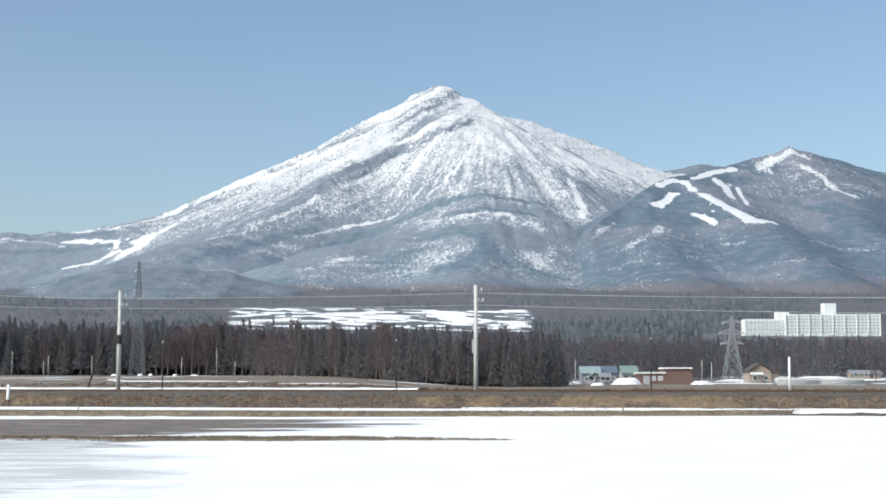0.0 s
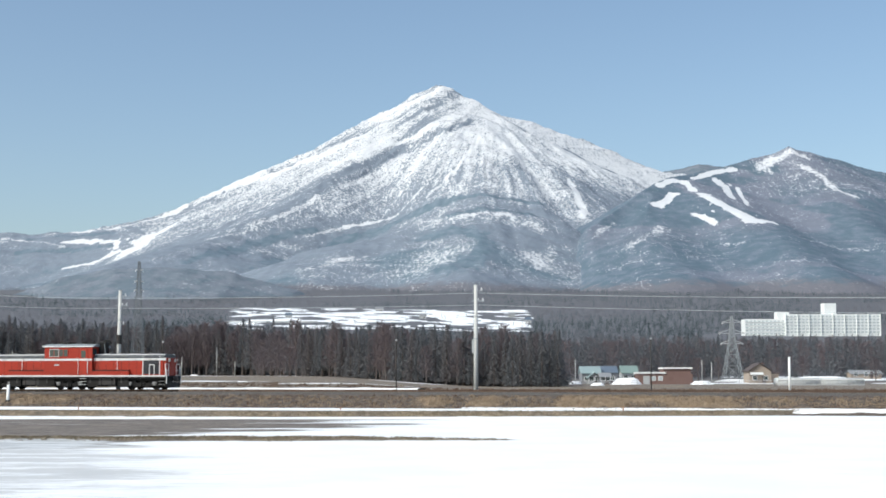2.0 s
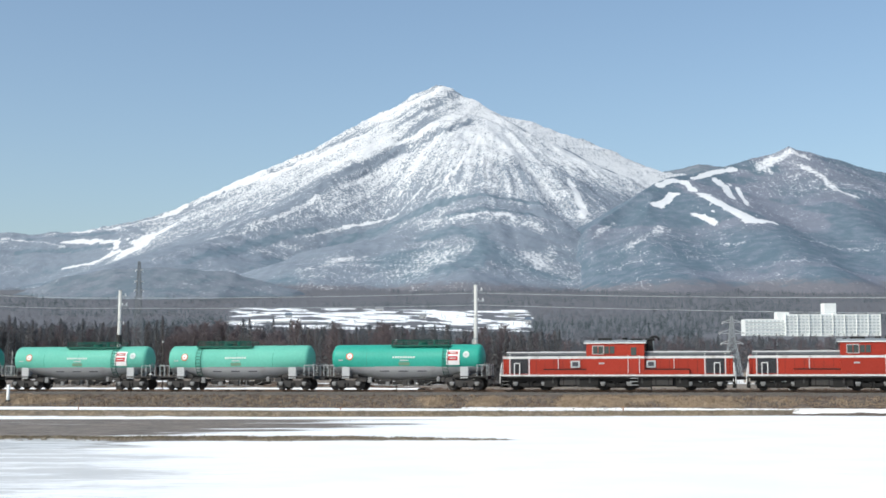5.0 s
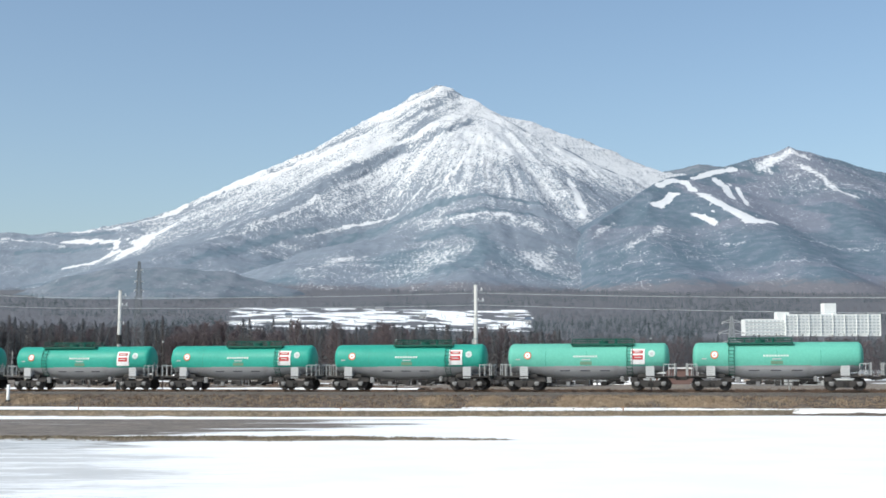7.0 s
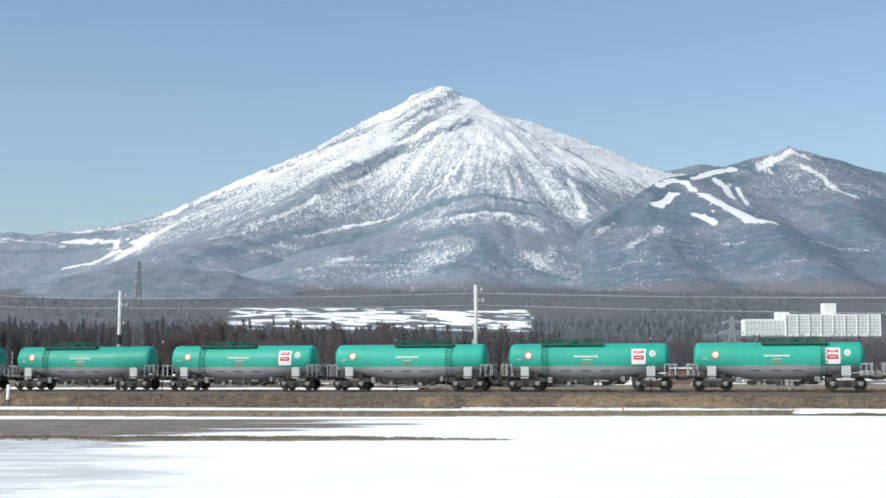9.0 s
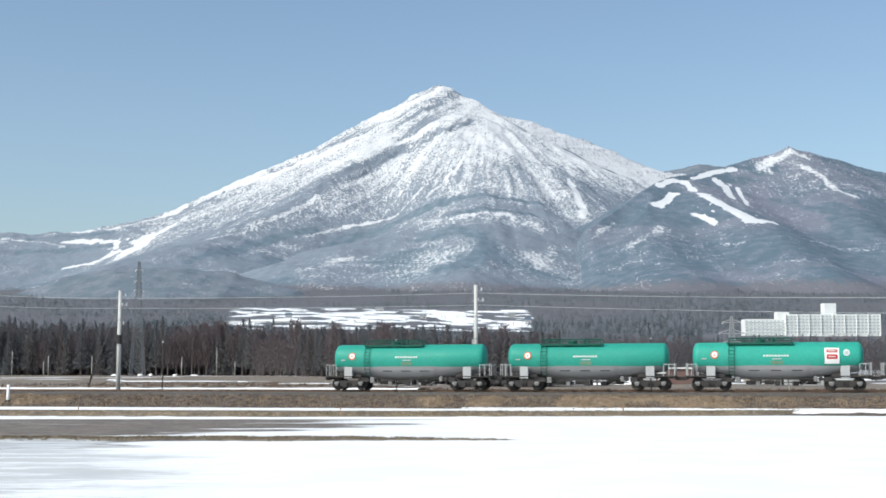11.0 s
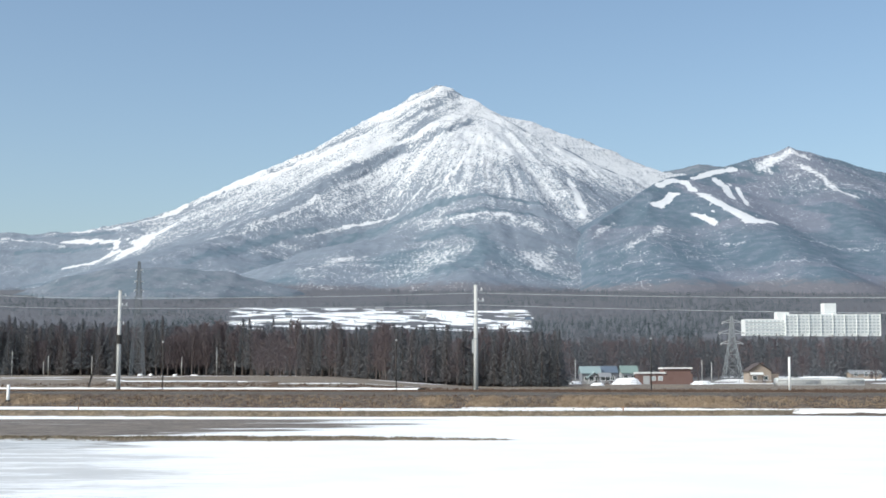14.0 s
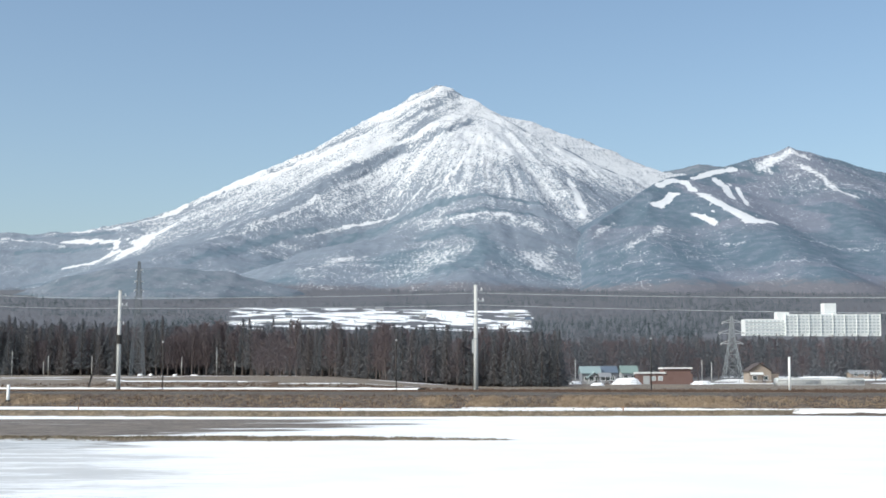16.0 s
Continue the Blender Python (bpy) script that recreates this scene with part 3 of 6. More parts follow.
def wheel_mesh(radius, width=0.13):
    """A railway wheel lying along y: tread, flange, dished web and hub."""
    bm = bmesh.new()
    rings = [(0.05, 0.09), (0.11, 0.09), (0.13, 0.03), (radius * 0.78, 0.02), (radius * 0.84, 0.065), (radius, 0.065), (radius, -0.04), (radius + 0.028, -0.045), (radius + 0.026, -0.07), (0.1, -0.07)]
    seg, loops = 20, []
    for r, y in rings:
        loops.append([bm.verts.new((r * math.cos(k * math.tau / seg), -y, r * math.sin(k * math.tau / seg))) for k in range(seg)])
    for a, b in zip(loops[:-1], loops[1:]):
        for k in range(seg):
            bm.faces.new((a[k], a[(k + 1) % seg], b[(k + 1) % seg], b[k]))
    bm.faces.new(loops[0])
    bm.faces.new(loops[-1])
    return bm


def bogie(parent, x, base, radius, heavy=False):
    """Frame with axle boxes and springs, and its wheels, under a vehicle."""
    half, tall = base / 2, radius
    bm = bmesh.new()
    for side in (-1, 1):
        y0, y1 = side * 1.0 - 0.07, side * 1.0 + 0.07
        if heavy:
            outline = [(-half - 0.56, tall + 0.1), (-half - 0.5, tall + 0.2), (-0.6, tall + 0.2), (-0.45, tall + 0.08), (0.45, tall + 0.08), (0.6, tall + 0.2), (half + 0.5, tall + 0.2), (half + 0.55, tall - 0.06), (half + 0.2, tall - 0.16), (half - 0.35, tall - 0.12), (0.5, tall - 0.2), (-0.5, tall - 0.2), (-half + 0.35, tall - 0.12), (-half - 0.2, tall - 0.16), (-half - 0.55, tall - 0.06)]
        else:
            outline = [(-half - 0.3, tall + 0.02), (-half - 0.2, tall + 0.18), (-0.45, tall + 0.27), (0.45, tall + 0.27), (half + 0.2, tall + 0.18), (half + 0.3, tall + 0.02), (half - 0.22, tall - 0.04), (0.42, tall - 0.24), (-0.42, tall - 0.24), (-half + 0.22, tall - 0.04)]
        piece = prism(outline, y0, y1, 'y')
        me = bpy.data.meshes.new("piece")
        piece.to_mesh(me)
        piece.free()
        bm.from_mesh(me)
        bpy.data.meshes.remove(me)
    box(bm, -0.22, 0.22, -1.0, 1.0, tall - 0.05, tall + 0.22)
    frame_part = part("bogie_frame", bm, M_BLACK if heavy else M_UNDER, parent)
    frame_part.matrix_basis = pose(x, 0, 0)
    for side in (-1, 1):
        for end in (-1, 1):
            w = again(WHEELS[heavy], x + end * half, side * 0.8, radius, parent, 0 if side < 0 else 180)
            w.name = "wheel"
            a = again(AXLEBOX, x + end * half, side * 1.12, radius, frame_part)
            a.parent = frame_part
            a.matrix_basis = pose(end * half, side * 1.12, radius)
        s = again(SPRING, 0, side * 1.1, radius - 0.02, frame_part)
    return frame_part


WHEELS = {}
for dark_coat in (False, True):
    WHEELS[dark_coat] = part("wheel", wheel_mesh(0.43), M_BLACK if dark_coat else M_UNDER)
AXLEBOX = part("axle_box", boxes((-0.13, 0.13, -0.09, 0.09, -0.12, 0.12), (-0.18, 0.18, -0.05, 0.05, -0.02, 0.18), bevel=0.03), M_AXLEBOX)
bm = bmesh.new()
for k in (-0.12, 0.12):
    for j in range(4):
        rod(bm, (k, 0, -0.14 + 0.075 * j), (k, 0, -0.10 + 0.075 * j), 0.085, 0.085, 10)
SPRING = part("coil_spring", bm, M_UNDER)


# ---- diesel locomotive: two hoods and a middle cab ----
def make_locomotive():
    loco = thing("locomotive", "orange-red diesel locomotive with white stripe and centre cab", "locomotive", "locomotives")
    part("underframe", boxes((-8.45, 8.45, -1.4, 1.4, 0.86, 1.02), (-8.3, 8.3, -1.0, 1.0, 0.62, 0.86), bevel=0.02), M_BLACK, loco, "sooty black underframe")
    each("sill_stripe", ((-8.46, 8.46, -1.425, -1.395, 1.0, 1.12), (-8.46, 8.46, 1.395, 1.425, 1.0, 1.12)), M_STRIPE, loco, "white line along the sill")
    part("walkway", boxes((-8.44, 8.44, -1.39, 1.39, 1.022, 1.075)), M_GRILLE, loco)
    hood_outline = [(-1.12, 1.08), (-1.12, 2.44), (-1.0, 2.62), (-0.72, 2.76), (0, 2.81), (0.72, 2.76), (1.0, 2.62), (1.12, 2.44), (1.12, 1.08)]
    for end in (-1, 1):
        x0, x1 = sorted((end * 2.08, end * 8.1))
        hood = part("hood", prism(hood_outline[:2] + hood_outline[-2:], x0, x1), M_RED, loco, "orange-red engine hood")
        part("hood_roof", prism([(-1.14, 2.44), (-1.02, 2.63), (-0.72, 2.77), (0, 2.82), (0.72, 2.77), (1.02, 2.63), (1.14, 2.44)], x0, x1 + 0.06), M_HOODROOF, hood, "dark weathered hood roof")
        each("roof_edge", ((x0, x1, -1.17, -1.1, 2.5, 2.56), (x0, x1, 1.1, 1.17, 2.5, 2.56)), M_GRILLE, hood, "dark line under the roof edge")
        each("roof_rail", ((x0, x1 + 0.04, -0.9, -0.82, 2.72, 2.8), (x0, x1 + 0.04, 0.82, 0.9, 2.72, 2.8)), M_STRIPE, hood)
        nose = boxes((8.1, 8.34, -1.06, 1.06, 1.08, 2.5), bevel=0.06)
        if end < 0:
            bmesh.ops.rotate(nose, verts=nose.verts, matrix=Matrix.Rotation(math.pi, 3, 'Z'))
        part("nose", nose, M_RED, hood)
        a, b = sorted((end * 2.1, end * 8.35))
        each("hood_stripe", ((a, b, -1.14, -1.117, 2.28, 2.46), (a, b, 1.117, 1.14, 2.28, 2.46)), M_STRIPE, hood, "white band round the hood")
        # radiator grille with its slats
        a, b = sorted((end * 6.45, end * 7.75))
        grilles = each("radiator_grille", ((a, b, -1.135, -1.118, 1.2, 2.62), (a, b, 1.118, 1.135, 1.2, 2.62)), M_GRILLE, hood, "dark blue-grey radiator grille")
        for grille, y in zip(grilles, (-1.15, 1.13)):
            each("slat", [(a + 0.04, b - 0.04, y, y + 0.02, 1.26 + k * 0.098, 1.305 + k * 0.098) for k in range(11)], M_BLACK, grille)
        for x in (end * 6.38, end * 7.82):
            each("grille_border", ((x - 0.035, x + 0.035, -1.152, -1.115, 1.12, 2.62), (x - 0.035, x + 0.035, 1.115, 1.152, 1.12, 2.62)), M_STRIPE, hood)
        # hood doors, louvres, roof hatches and the long side locker
        for k in range(6):
            x = end * (2.55 + 0.66 * k)
            each("door_seam", ((x - 0.008, x + 0.008, -1.127, -1.119, 1.2, 2.26), (x - 0.008, x + 0.008, 1.119, 1.127, 1.2, 2.26)), M_BLACK, hood)
        each_rod("grab_rail", 0.022, (((end * 4.2, -1.2, 1.55), (end * 4.2, -1.2, 2.3)), ((end * 4.2, 1.2, 1.55), (end * 4.2, 1.2, 2.3))), M_WHITE, hood)
        a, b = sorted((end * 2.1, end * 5.3))
        each("side_locker", ((a, b, -1.38, -1.13, 1.08, 1.46), (a, b, 1.13, 1.38, 1.08, 1.46)), M_RED, loco, "low red locker beside the hood", bevel=0.02)
        each("locker_lid", ((a, b, -1.4, -1.12, 1.465, 1.53), (a, b, 1.12, 1.4, 1.465, 1.53)), M_BLACK, loco)
        for k in range(3):
            part("roof_hatch", boxes((end * (3.0 + 1.1 * k) - 0.4, end * (3.0 + 1.1 * k) + 0.4, -0.5, 0.5, 2.79, 2.85), bevel=0.02), M_ROOF, hood)
        part("fan_ring", rods(0.62, ((end * 7.1, 0, 2.78), (end * 7.1, 0, 2.9)), seg=20), M_GRILLE, hood)
        # end platform: rails, steps, coupler, plough and lamps
        x = end * 8.4
        for y0, y1 in ((-1.3, -0.7), (0.7, 1.3)):
            rail = bmesh.new()
            for y in (y0, y1):
                rod(rail, (x, y, 1.0), (x, y, 2.0), 0.024)
            for z in (1.5, 2.0):
                rod(rail, (x, y0, z), (x, y1, z), 0.022)
            part("end_handrail", rail, M_WHITE, loco, "white tubular end handrail")
        for y in (-1.34, 1.34):
            part("boarding_rail", chain(bmesh.new(), [(x - end * 1.35, y, 1.1), (x - end * 1.35, y, 1.95), (x - end * 0.95, y, 1.95), (x - end * 0.95, y, 1.1)], 0.03), M_WHITE, loco, "white boarding rail")
            part("corner_rail", chain(bmesh.new(), [(x, y, 1.95), (x + end * 0.12, y, 1.2), (x + end * 0.14, y, 0.45)], 0.03), M_WHITE, loco, "white corner rail")
        a, b = sorted((x - end * 0.55, x))
        each("step", [(a, b, y - 0.22, y + 0.22, z, z + 0.035) for z in (0.38, 0.62, 0.86) for y in (-1.15, 1.15)], M_AXLEBOX, loco)
        part("buffer_beam", boxes((min(x, x + end * 0.1), max(x, x + end * 0.1), -1.35, 1.35, 0.62, 1.04), bevel=0.02), M_BLACK, loco)
        part("coupler", boxes((min(x, x + end * 0.5), max(x, x + end * 0.5), -0.14, 0.14, 0.74, 1.0), bevel=0.03), M_UNDER, loco)
        a, b = sorted((x - end * 0.1, x + end * 0.12))
        part("snow_plough", boxes((a, b, -1.25, 1.25, 0.16, 0.6), bevel=0.03), M_BLACK, loco)
        for y in (-0.55, 0.55):
            part("headlight", rods(0.13, ((end * 8.33, y, 2.3), (end * 8.42, y, 2.3)), seg=14), M_LAMP, hood, "round headlight")
    # cab
    cab = part("cab", prism([(-1.4, 1.08), (-1.4, 3.3), (-1.28, 3.42), (1.28, 3.42), (1.4, 3.3), (1.4, 1.08)], -2.1, 2.1), M_RED, loco, "orange-red middle cab")
    roof = part("cab_roof", prism([(-1.45, 3.38), (-1.42, 3.46), (-0.9, 3.6), (0, 3.66), (0.9, 3.6), (1.42, 3.46), (1.45, 3.38)], -2.28, 2.22), M_ROOF, cab, "pale grey curved cab roof")
    each("cab_stripe", ((-2.11, 2.11, -1.425, -1.398, 2.28, 2.44), (-2.11, 2.11, 1.398, 1.425, 2.28, 2.44)), M_STRIPE, cab)
    for y in (-1, 1):
        for x0, x1 in ((-1.62, -0.86), (-0.78, -0.05)):
            y0, y1 = sorted((y * 1.39, y * 1.43))
            w = part("window", boxes((x0 - 0.05, x1 + 0.05, y0, y1, 2.58, 3.22), bevel=0.015), M_RED if x0 > -1 else M_PALEGREY, cab)
            y0, y1 = sorted((y * 1.425, y * 1.438))
            part("pane", boxes((x0, x1, y0, y1, 2.63, 3.17)), M_PANE, w, "dark window pane")
            y0, y1 = sorted((y * 1.43, y * 1.45))
            part("mullion", boxes(((x0 + x1) / 2 - 0.025, (x0 + x1) / 2 + 0.025, y0, y1, 2.62, 3.18)), M_RED, w)
        y0, y1 = sorted((y * 1.395, y * 1.422))
        door = part("cab_door", boxes((1.0, 1.68, y0, y1, 1.14, 3.2), bevel=0.015), M_RED, cab)
        y0, y1 = sorted((y * 1.42, y * 1.432))
        part("door_pane", boxes((1.14, 1.54, y0, y1, 2.5, 3.08)), M_PANE, door)
        each_rod("door_rail", 0.022, (((0.93, y * 1.47, 1.25), (0.93, y * 1.47, 2.5)), ((1.75, y * 1.47, 1.25), (1.75, y * 1.47, 2.5))), M_WHITE, door)
        y0, y1 = sorted((y * 1.40, y * 1.428))
        part("number_bar", boxes((-1.2, -0.8, y0, y1, 1.88, 1.99)), M_PALEGREY, cab, "pale number plate bar")
        each("cab_step", [(1.05, 1.62, min(y * 1.28, y * 1.42), max(y * 1.28, y * 1.42), z, z + 0.04) for z in (0.35, 0.6, 0.84)], M_PALEGREY, loco)
    for x in (-2.115, 2.1):
        for y0, y1 in ((-1.3, -0.72), (0.72, 1.3)):
            part("end_window", boxes((x, x + 0.015, y0, y1, 2.75, 3.25)), M_PANE, cab)
    each("gutter", ((-2.28, 2.22, -1.475, -1.44, 3.37, 3.43), (-2.28, 2.22, 1.44, 1.475, 3.37, 3.43)), M_WHITE, cab)
    part("whistle", rods(0.03, ((1.6, -0.2, 3.6), (1.6, -0.2, 3.92))), M_BLACK, roof)
    part("roof_vent", boxes((1.0, 1.9, -0.55, 0.55, 3.58, 3.74), bevel=0.04), M_BLACK, roof)
    part("roof_box", boxes((-1.35, -0.35, -0.5, 0.5, 3.6, 3.78), bevel=0.03), M_BLACK, roof)
    part("roof_fan", rods(0.2, ((0.55, 0.3, 3.58), (0.55, 0.3, 3.82)), seg=12), M_BLACK, roof)
    part("horn", rods(0.05, ((-1.95, -0.5, 3.56), (-1.6, -0.5, 3.7))), M_BLACK, roof)
    stack = part("exhaust_stack", boxes((2.16, 2.62, -0.42, 0.42, 2.75, 3.66), bevel=0.05), M_BLACK, loco, "soot-blackened exhaust stack")
    part("stack_cowl", boxes((2.1, 2.74, -0.48, 0.48, 3.6, 3.76), bevel=0.05), M_BLACK, stack)
    part("stack_edge", rods(0.03, ((2.76, -0.45, 2.8), (2.66, -0.45, 3.6))), M_ROOF, stack)
    part("stack_bend", chain(bmesh.new(), [(2.4, -0.2, 3.7), (2.6, -0.2, 3.88), (2.95, -0.2, 3.86), (3.1, -0.2, 3.62)], 0.09, 8), M_BLACK, stack)
    each("side_plate", [(x0, x1, y - 0.03, y + 0.03, 0.34, 0.9) for x0, x1 in ((-5.0, -4.1), (-2.5, -1.3), (1.3, 2.5), (4.1, 5.0)) for y in (-1.02, 1.02)], M_BLACK, loco)
    part("underfloor", boxes((-5.2, 5.2, -0.62, 0.62, 0.26, 0.64), bevel=0.02), M_BLACK, loco)
    for x, wide, low in ((-4.75, 0.5, 0.22), (-2.2, 0.55, 0.2), (-1.55, 0.3, 0.3), (1.9, 0.5, 0.2), (2.5, 0.25, 0.28), (4.8, 0.45, 0.2)):
        for y in (-1, 1):
            y0, y1 = sorted((y * 0.8, y * 1.24))
            part("equipment_box", boxes((x - wide, x + wide, y0, y1, low, 0.86), bevel=0.03), M_BLACK, loco)
    for x in (-3.35, 3.35):
        for y in (-1.27, 1.27):
            each("tank_strap", [(x + d - 0.03, x + d + 0.03, y - 0.012, y + 0.012, 0.34, 0.88) for d in (-0.45, 0.45)], M_BLACK, loco)
    each("brake_rigging", [(x - 1.5, x + 1.5, -0.62, 0.62, 0.16, 0.6) for x in (-6.35, 0.0, 6.35)], M_BLACK, loco)
    for x in (-3.35, 3.35):
        part("fuel_tank", boxes((x - 0.75, x + 0.75, -1.25, 1.25, 0.32, 0.9), bevel=0.06), M_UNDER, loco, "dusty grey fuel tank")
    for x in (-6.35, 0.0, 6.35):
        bogie(loco, x, 2.1 if x else 1.9, 0.43, heavy=True)
    for x in (-4.6, -1.9, 1.9, 4.6):
        each_rod("sand_pipe", 0.12, (((x, -1.15, 0.5), (x, -1.15, 0.86)),), M_UNDER, loco, seg=10)
        each("air_reservoir", ((x - 0.3, x + 0.1, -1.2, -0.8, 0.62, 0.85), (x - 0.3, x + 0.1, 0.8, 1.2, 0.62, 0.85)), M_UNDER, loco)
    return loco


# ---- tank wagon ----
TOP = 3.42


def tank_section(x):
    """Radius and centre height of the shell at x: the belly sinks towards the middle, the ends are domed."""
    half, dome = 5.93, 0.42
    sag = np.clip((abs(x) - 1.6) / 3.9, 0, 1)
    low = 0.74 + 0.58 * sag
    r = (TOP - low) / 2
    e = max(0.0, (abs(x) - (half - dome)) / dome)
    k = math.sqrt(max(0.0, 1 - min(1.0, e) ** 2.4))
    return r * (0.22 + 0.78 * k) if e > 0 else r, TOP - r


def tank_shell(lower):
    """The green upper or the grey lower part of the shell; they meet along one level line."""
    bm = bmesh.new()
    xs = [-5.93, -5.9, -5.84, -5.75, -5.65, -5.51] + [-5.2 + 0.4 * k for k in range(27)] + [5.51, 5.65, 5.75, 5.84, 5.9, 5.93]
    loops, level, seg = [], 1.72, 24
    for x in xs:
        r, zc = tank_section(x)
        cut = math.asin(max(-0.98, min(0.98, (level - zc) / r)))
        if lower:
            a0, a1 = math.pi - cut, math.tau + cut
        else:
            a0, a1 = cut, math.pi - cut
        wide = 1.0 if r < 1.2 else 1.2 / r
        loops.append([bm.verts.new((x, wide * r * math.cos(a0 + (a1 - a0) * k / seg), zc + r * math.sin(a0 + (a1 - a0) * k / seg))) for k in range(seg + 1)])
    for a, b in zip(loops[:-1], loops[1:]):
        for k in range(seg):
            bm.faces.new((a[k], b[k], b[k + 1], a[k + 1]))
    bm.faces.new(loops[0])
    bm.faces.new(loops[-1])
    return bm


def skin_y(x, z, lift=0.012):
    r, zc = tank_section(x)
    wide = 1.0 if r < 1.2 else 1.2 / r
    return wide * math.sqrt(max(0.0, r * r - (z - zc) ** 2)) + lift


def patch_on_tank(x0, x1, z0, z1, side, lift=0.012):
    """A coat of paint or a thin plate bent to the shell."""
    bm = bmesh.new()
    grid = []
    for i in range(5):
        z = z0 + (z1 - z0) * i / 4
        grid.append([bm.verts.new((x0 + (x1 - x0) * k / 3, side * skin_y(x0 + (x1 - x0) * k / 3, z, lift), z)) for k in range(4)])
    for a, b in zip(grid[:-1], grid[1:]):
        for k in range(3):
            bm.faces.new((a[k], a[k + 1], b[k + 1], b[k]))
    return bm


def disc_on_tank(x, z, r, side, lift):
    bm = bmesh.new()
    rim = []
    for k in range(18):
        a, b = x + r * math.cos(k * math.tau / 18), z + r * math.sin(k * math.tau / 18)
        rim.append(bm.verts.new((a, side * skin_y(a, b, lift), b)))
    mid = bm.verts.new((x, side * skin_y(x, z, lift), z))
    for k in range(18):
        bm.faces.new((rim[k], rim[(k + 1) % 18], mid))
    return bm


def make_wagon(walk_at, signed, coat):
    look_of = ("green" if coat is M_GREEN else "faded pale green") + " and grey tank wagon, " + ("white and red hazard panel" if signed else "plain end without hazard panel")
    wagon = thing("tank_wagon", look_of, "tank wagon", "tank wagons of the train")
    upper = part("tank_upper", tank_shell(False), coat, wagon, "green upper tank shell", True)
    part("tank_belly", tank_shell(True), M_GREY, wagon, "dusty grey tank belly", True)
    for x in (-3.0, 0.0, 3.0):
        for s in (-1, 1):
            part("weld_seam", patch_on_tank(x - 0.02, x + 0.02, 1.76, 3.1, s, 0.012), M_SEAM, upper)
    for s in (-1, 1):
        part("waist_rail", patch_on_tank(-5.3, 5.3, 1.7, 1.75, s, 0.03), M_GREY, upper)
    bands = bmesh.new()
    for x in (-4.6, 4.6):
        for s in (-1, 1):
            box(bands, x - 0.9, x + 0.9, s * 0.86 - 0.06, s * 0.86 + 0.06, 0.94, 1.18)
    box(bands, -6.35, -3.2, -0.4, 0.4, 0.84, 1.04)
    box(bands, 3.2, 6.35, -0.4, 0.4, 0.84, 1.04)
    part("underframe", bands, M_UNDER, wagon)
    for end in (-1, 1):
        a, b = sorted((end * 4.3, end * 6.42))
        part("end_platform", boxes((a, b, -1.25, 1.25, 0.93, 1.03), (min(end * 6.3, end * 6.42), max(end * 6.3, end * 6.42), -1.25, 1.25, 0.78, 1.05), bevel=0.015), M_UNDER, wagon)
        for y0, y1 in ((-1.22, -0.45), (1.22, 0.45)):
            rail = bmesh.new()
            for y in (y0, y1):
                rod(rail, (end * 6.36, y, 1.0), (end * 6.36, y, 1.92), 0.026)
            for z in (1.45, 1.92):
                rod(rail, (end * 6.36, y0, z), (end * 6.36, y1, z), 0.024)
            chain(rail, [(end * 5.6, y0, 1.0), (end * 5.6, y0, 1.85), (end * 6.36, y0, 1.85)], 0.026)
            chain(rail, [(end * 5.98, y0, 1.0), (end * 5.98, y0, 1.85)], 0.026)
            part("end_handrail", rail, M_PALEGREY, wagon, "pale grey end handrail")
        part("coupler", boxes((min(end * 6.4, end * 6.8), max(end * 6.4, end * 6.8), -0.13, 0.13, 0.72, 0.98), bevel=0.03), M_UNDER, wagon)
        part("saddle", boxes((end * 4.62 - 0.32, end * 4.62 + 0.32, -1.05, 1.05, 1.03, 1.5)), M_GREY, wagon)
        for s in (-1, 1):
            y0, y1 = sorted((s * 1.2, s * 1.24))
            plate = part("data_plate", boxes((end * 4.62 - 0.3, end * 4.62 + 0.3, y0, y1, 0.86, 1.72), bevel=0.01), M_PALEGREY, wagon, "pale grey data plate")
            y0, y1 = sorted((s * 1.236, s * 1.246))
            part("marking_bar", boxes(*[(end * 4.62 - 0.2, end * 4.62 + 0.2 - 0.08 * (k % 2), y0, y1, 1.56 - 0.16 * k, 1.61 - 0.16 * k) for k in range(4)]), M_GREY, plate)
        bogie(wagon, end * 4.62, 1.9, 0.43)
        each("brake_step", ((end * 5.9 - 0.2, end * 5.9 + 0.2, -1.28, -1.05, 0.42, 0.46), (end * 5.9 - 0.2, end * 5.9 + 0.2, 1.05, 1.28, 0.42, 0.46)), M_UNDER, wagon)
    # brake gear and discharge valve under the belly
    gear = boxes((-0.9, -0.2, -0.5, 0.3, 0.42, 0.72), (1.0, 2.2, -0.9, -0.5, 0.44, 0.64), (-2.2, -1.6, -0.85, -0.45, 0.4, 0.7), bevel=0.03)
    rod(gear, (-3.0, -0.6, 0.56), (3.0, -0.6, 0.56), 0.03)
    rod(gear, (0.35, -0.75, 0.32), (0.35, -0.75, 0.86), 0.1, 0.1, 10)
    part("brake_gear", gear, M_UNDER, wagon)
    part("brake_cylinder", rods(0.17, ((-1.9, -0.75, 0.6), (-1.1, -0.75, 0.6)), seg=12), M_UNDER, wagon)
    part("air_tank", rods(0.2, ((1.5, -0.8, 0.62), (2.7, -0.8, 0.62)), seg=12), M_BLACK, wagon)
    part("brake_pipe", rods(0.035, ((-3.6, -1.05, 0.8), (3.6, -1.05, 0.8))), M_UNDER, wagon)
    part("drain_valve", rods(0.06, ((0.75, -0.9, 0.36), (0.75, -0.9, 0.82)), seg=8), M_AXLEBOX, wagon)
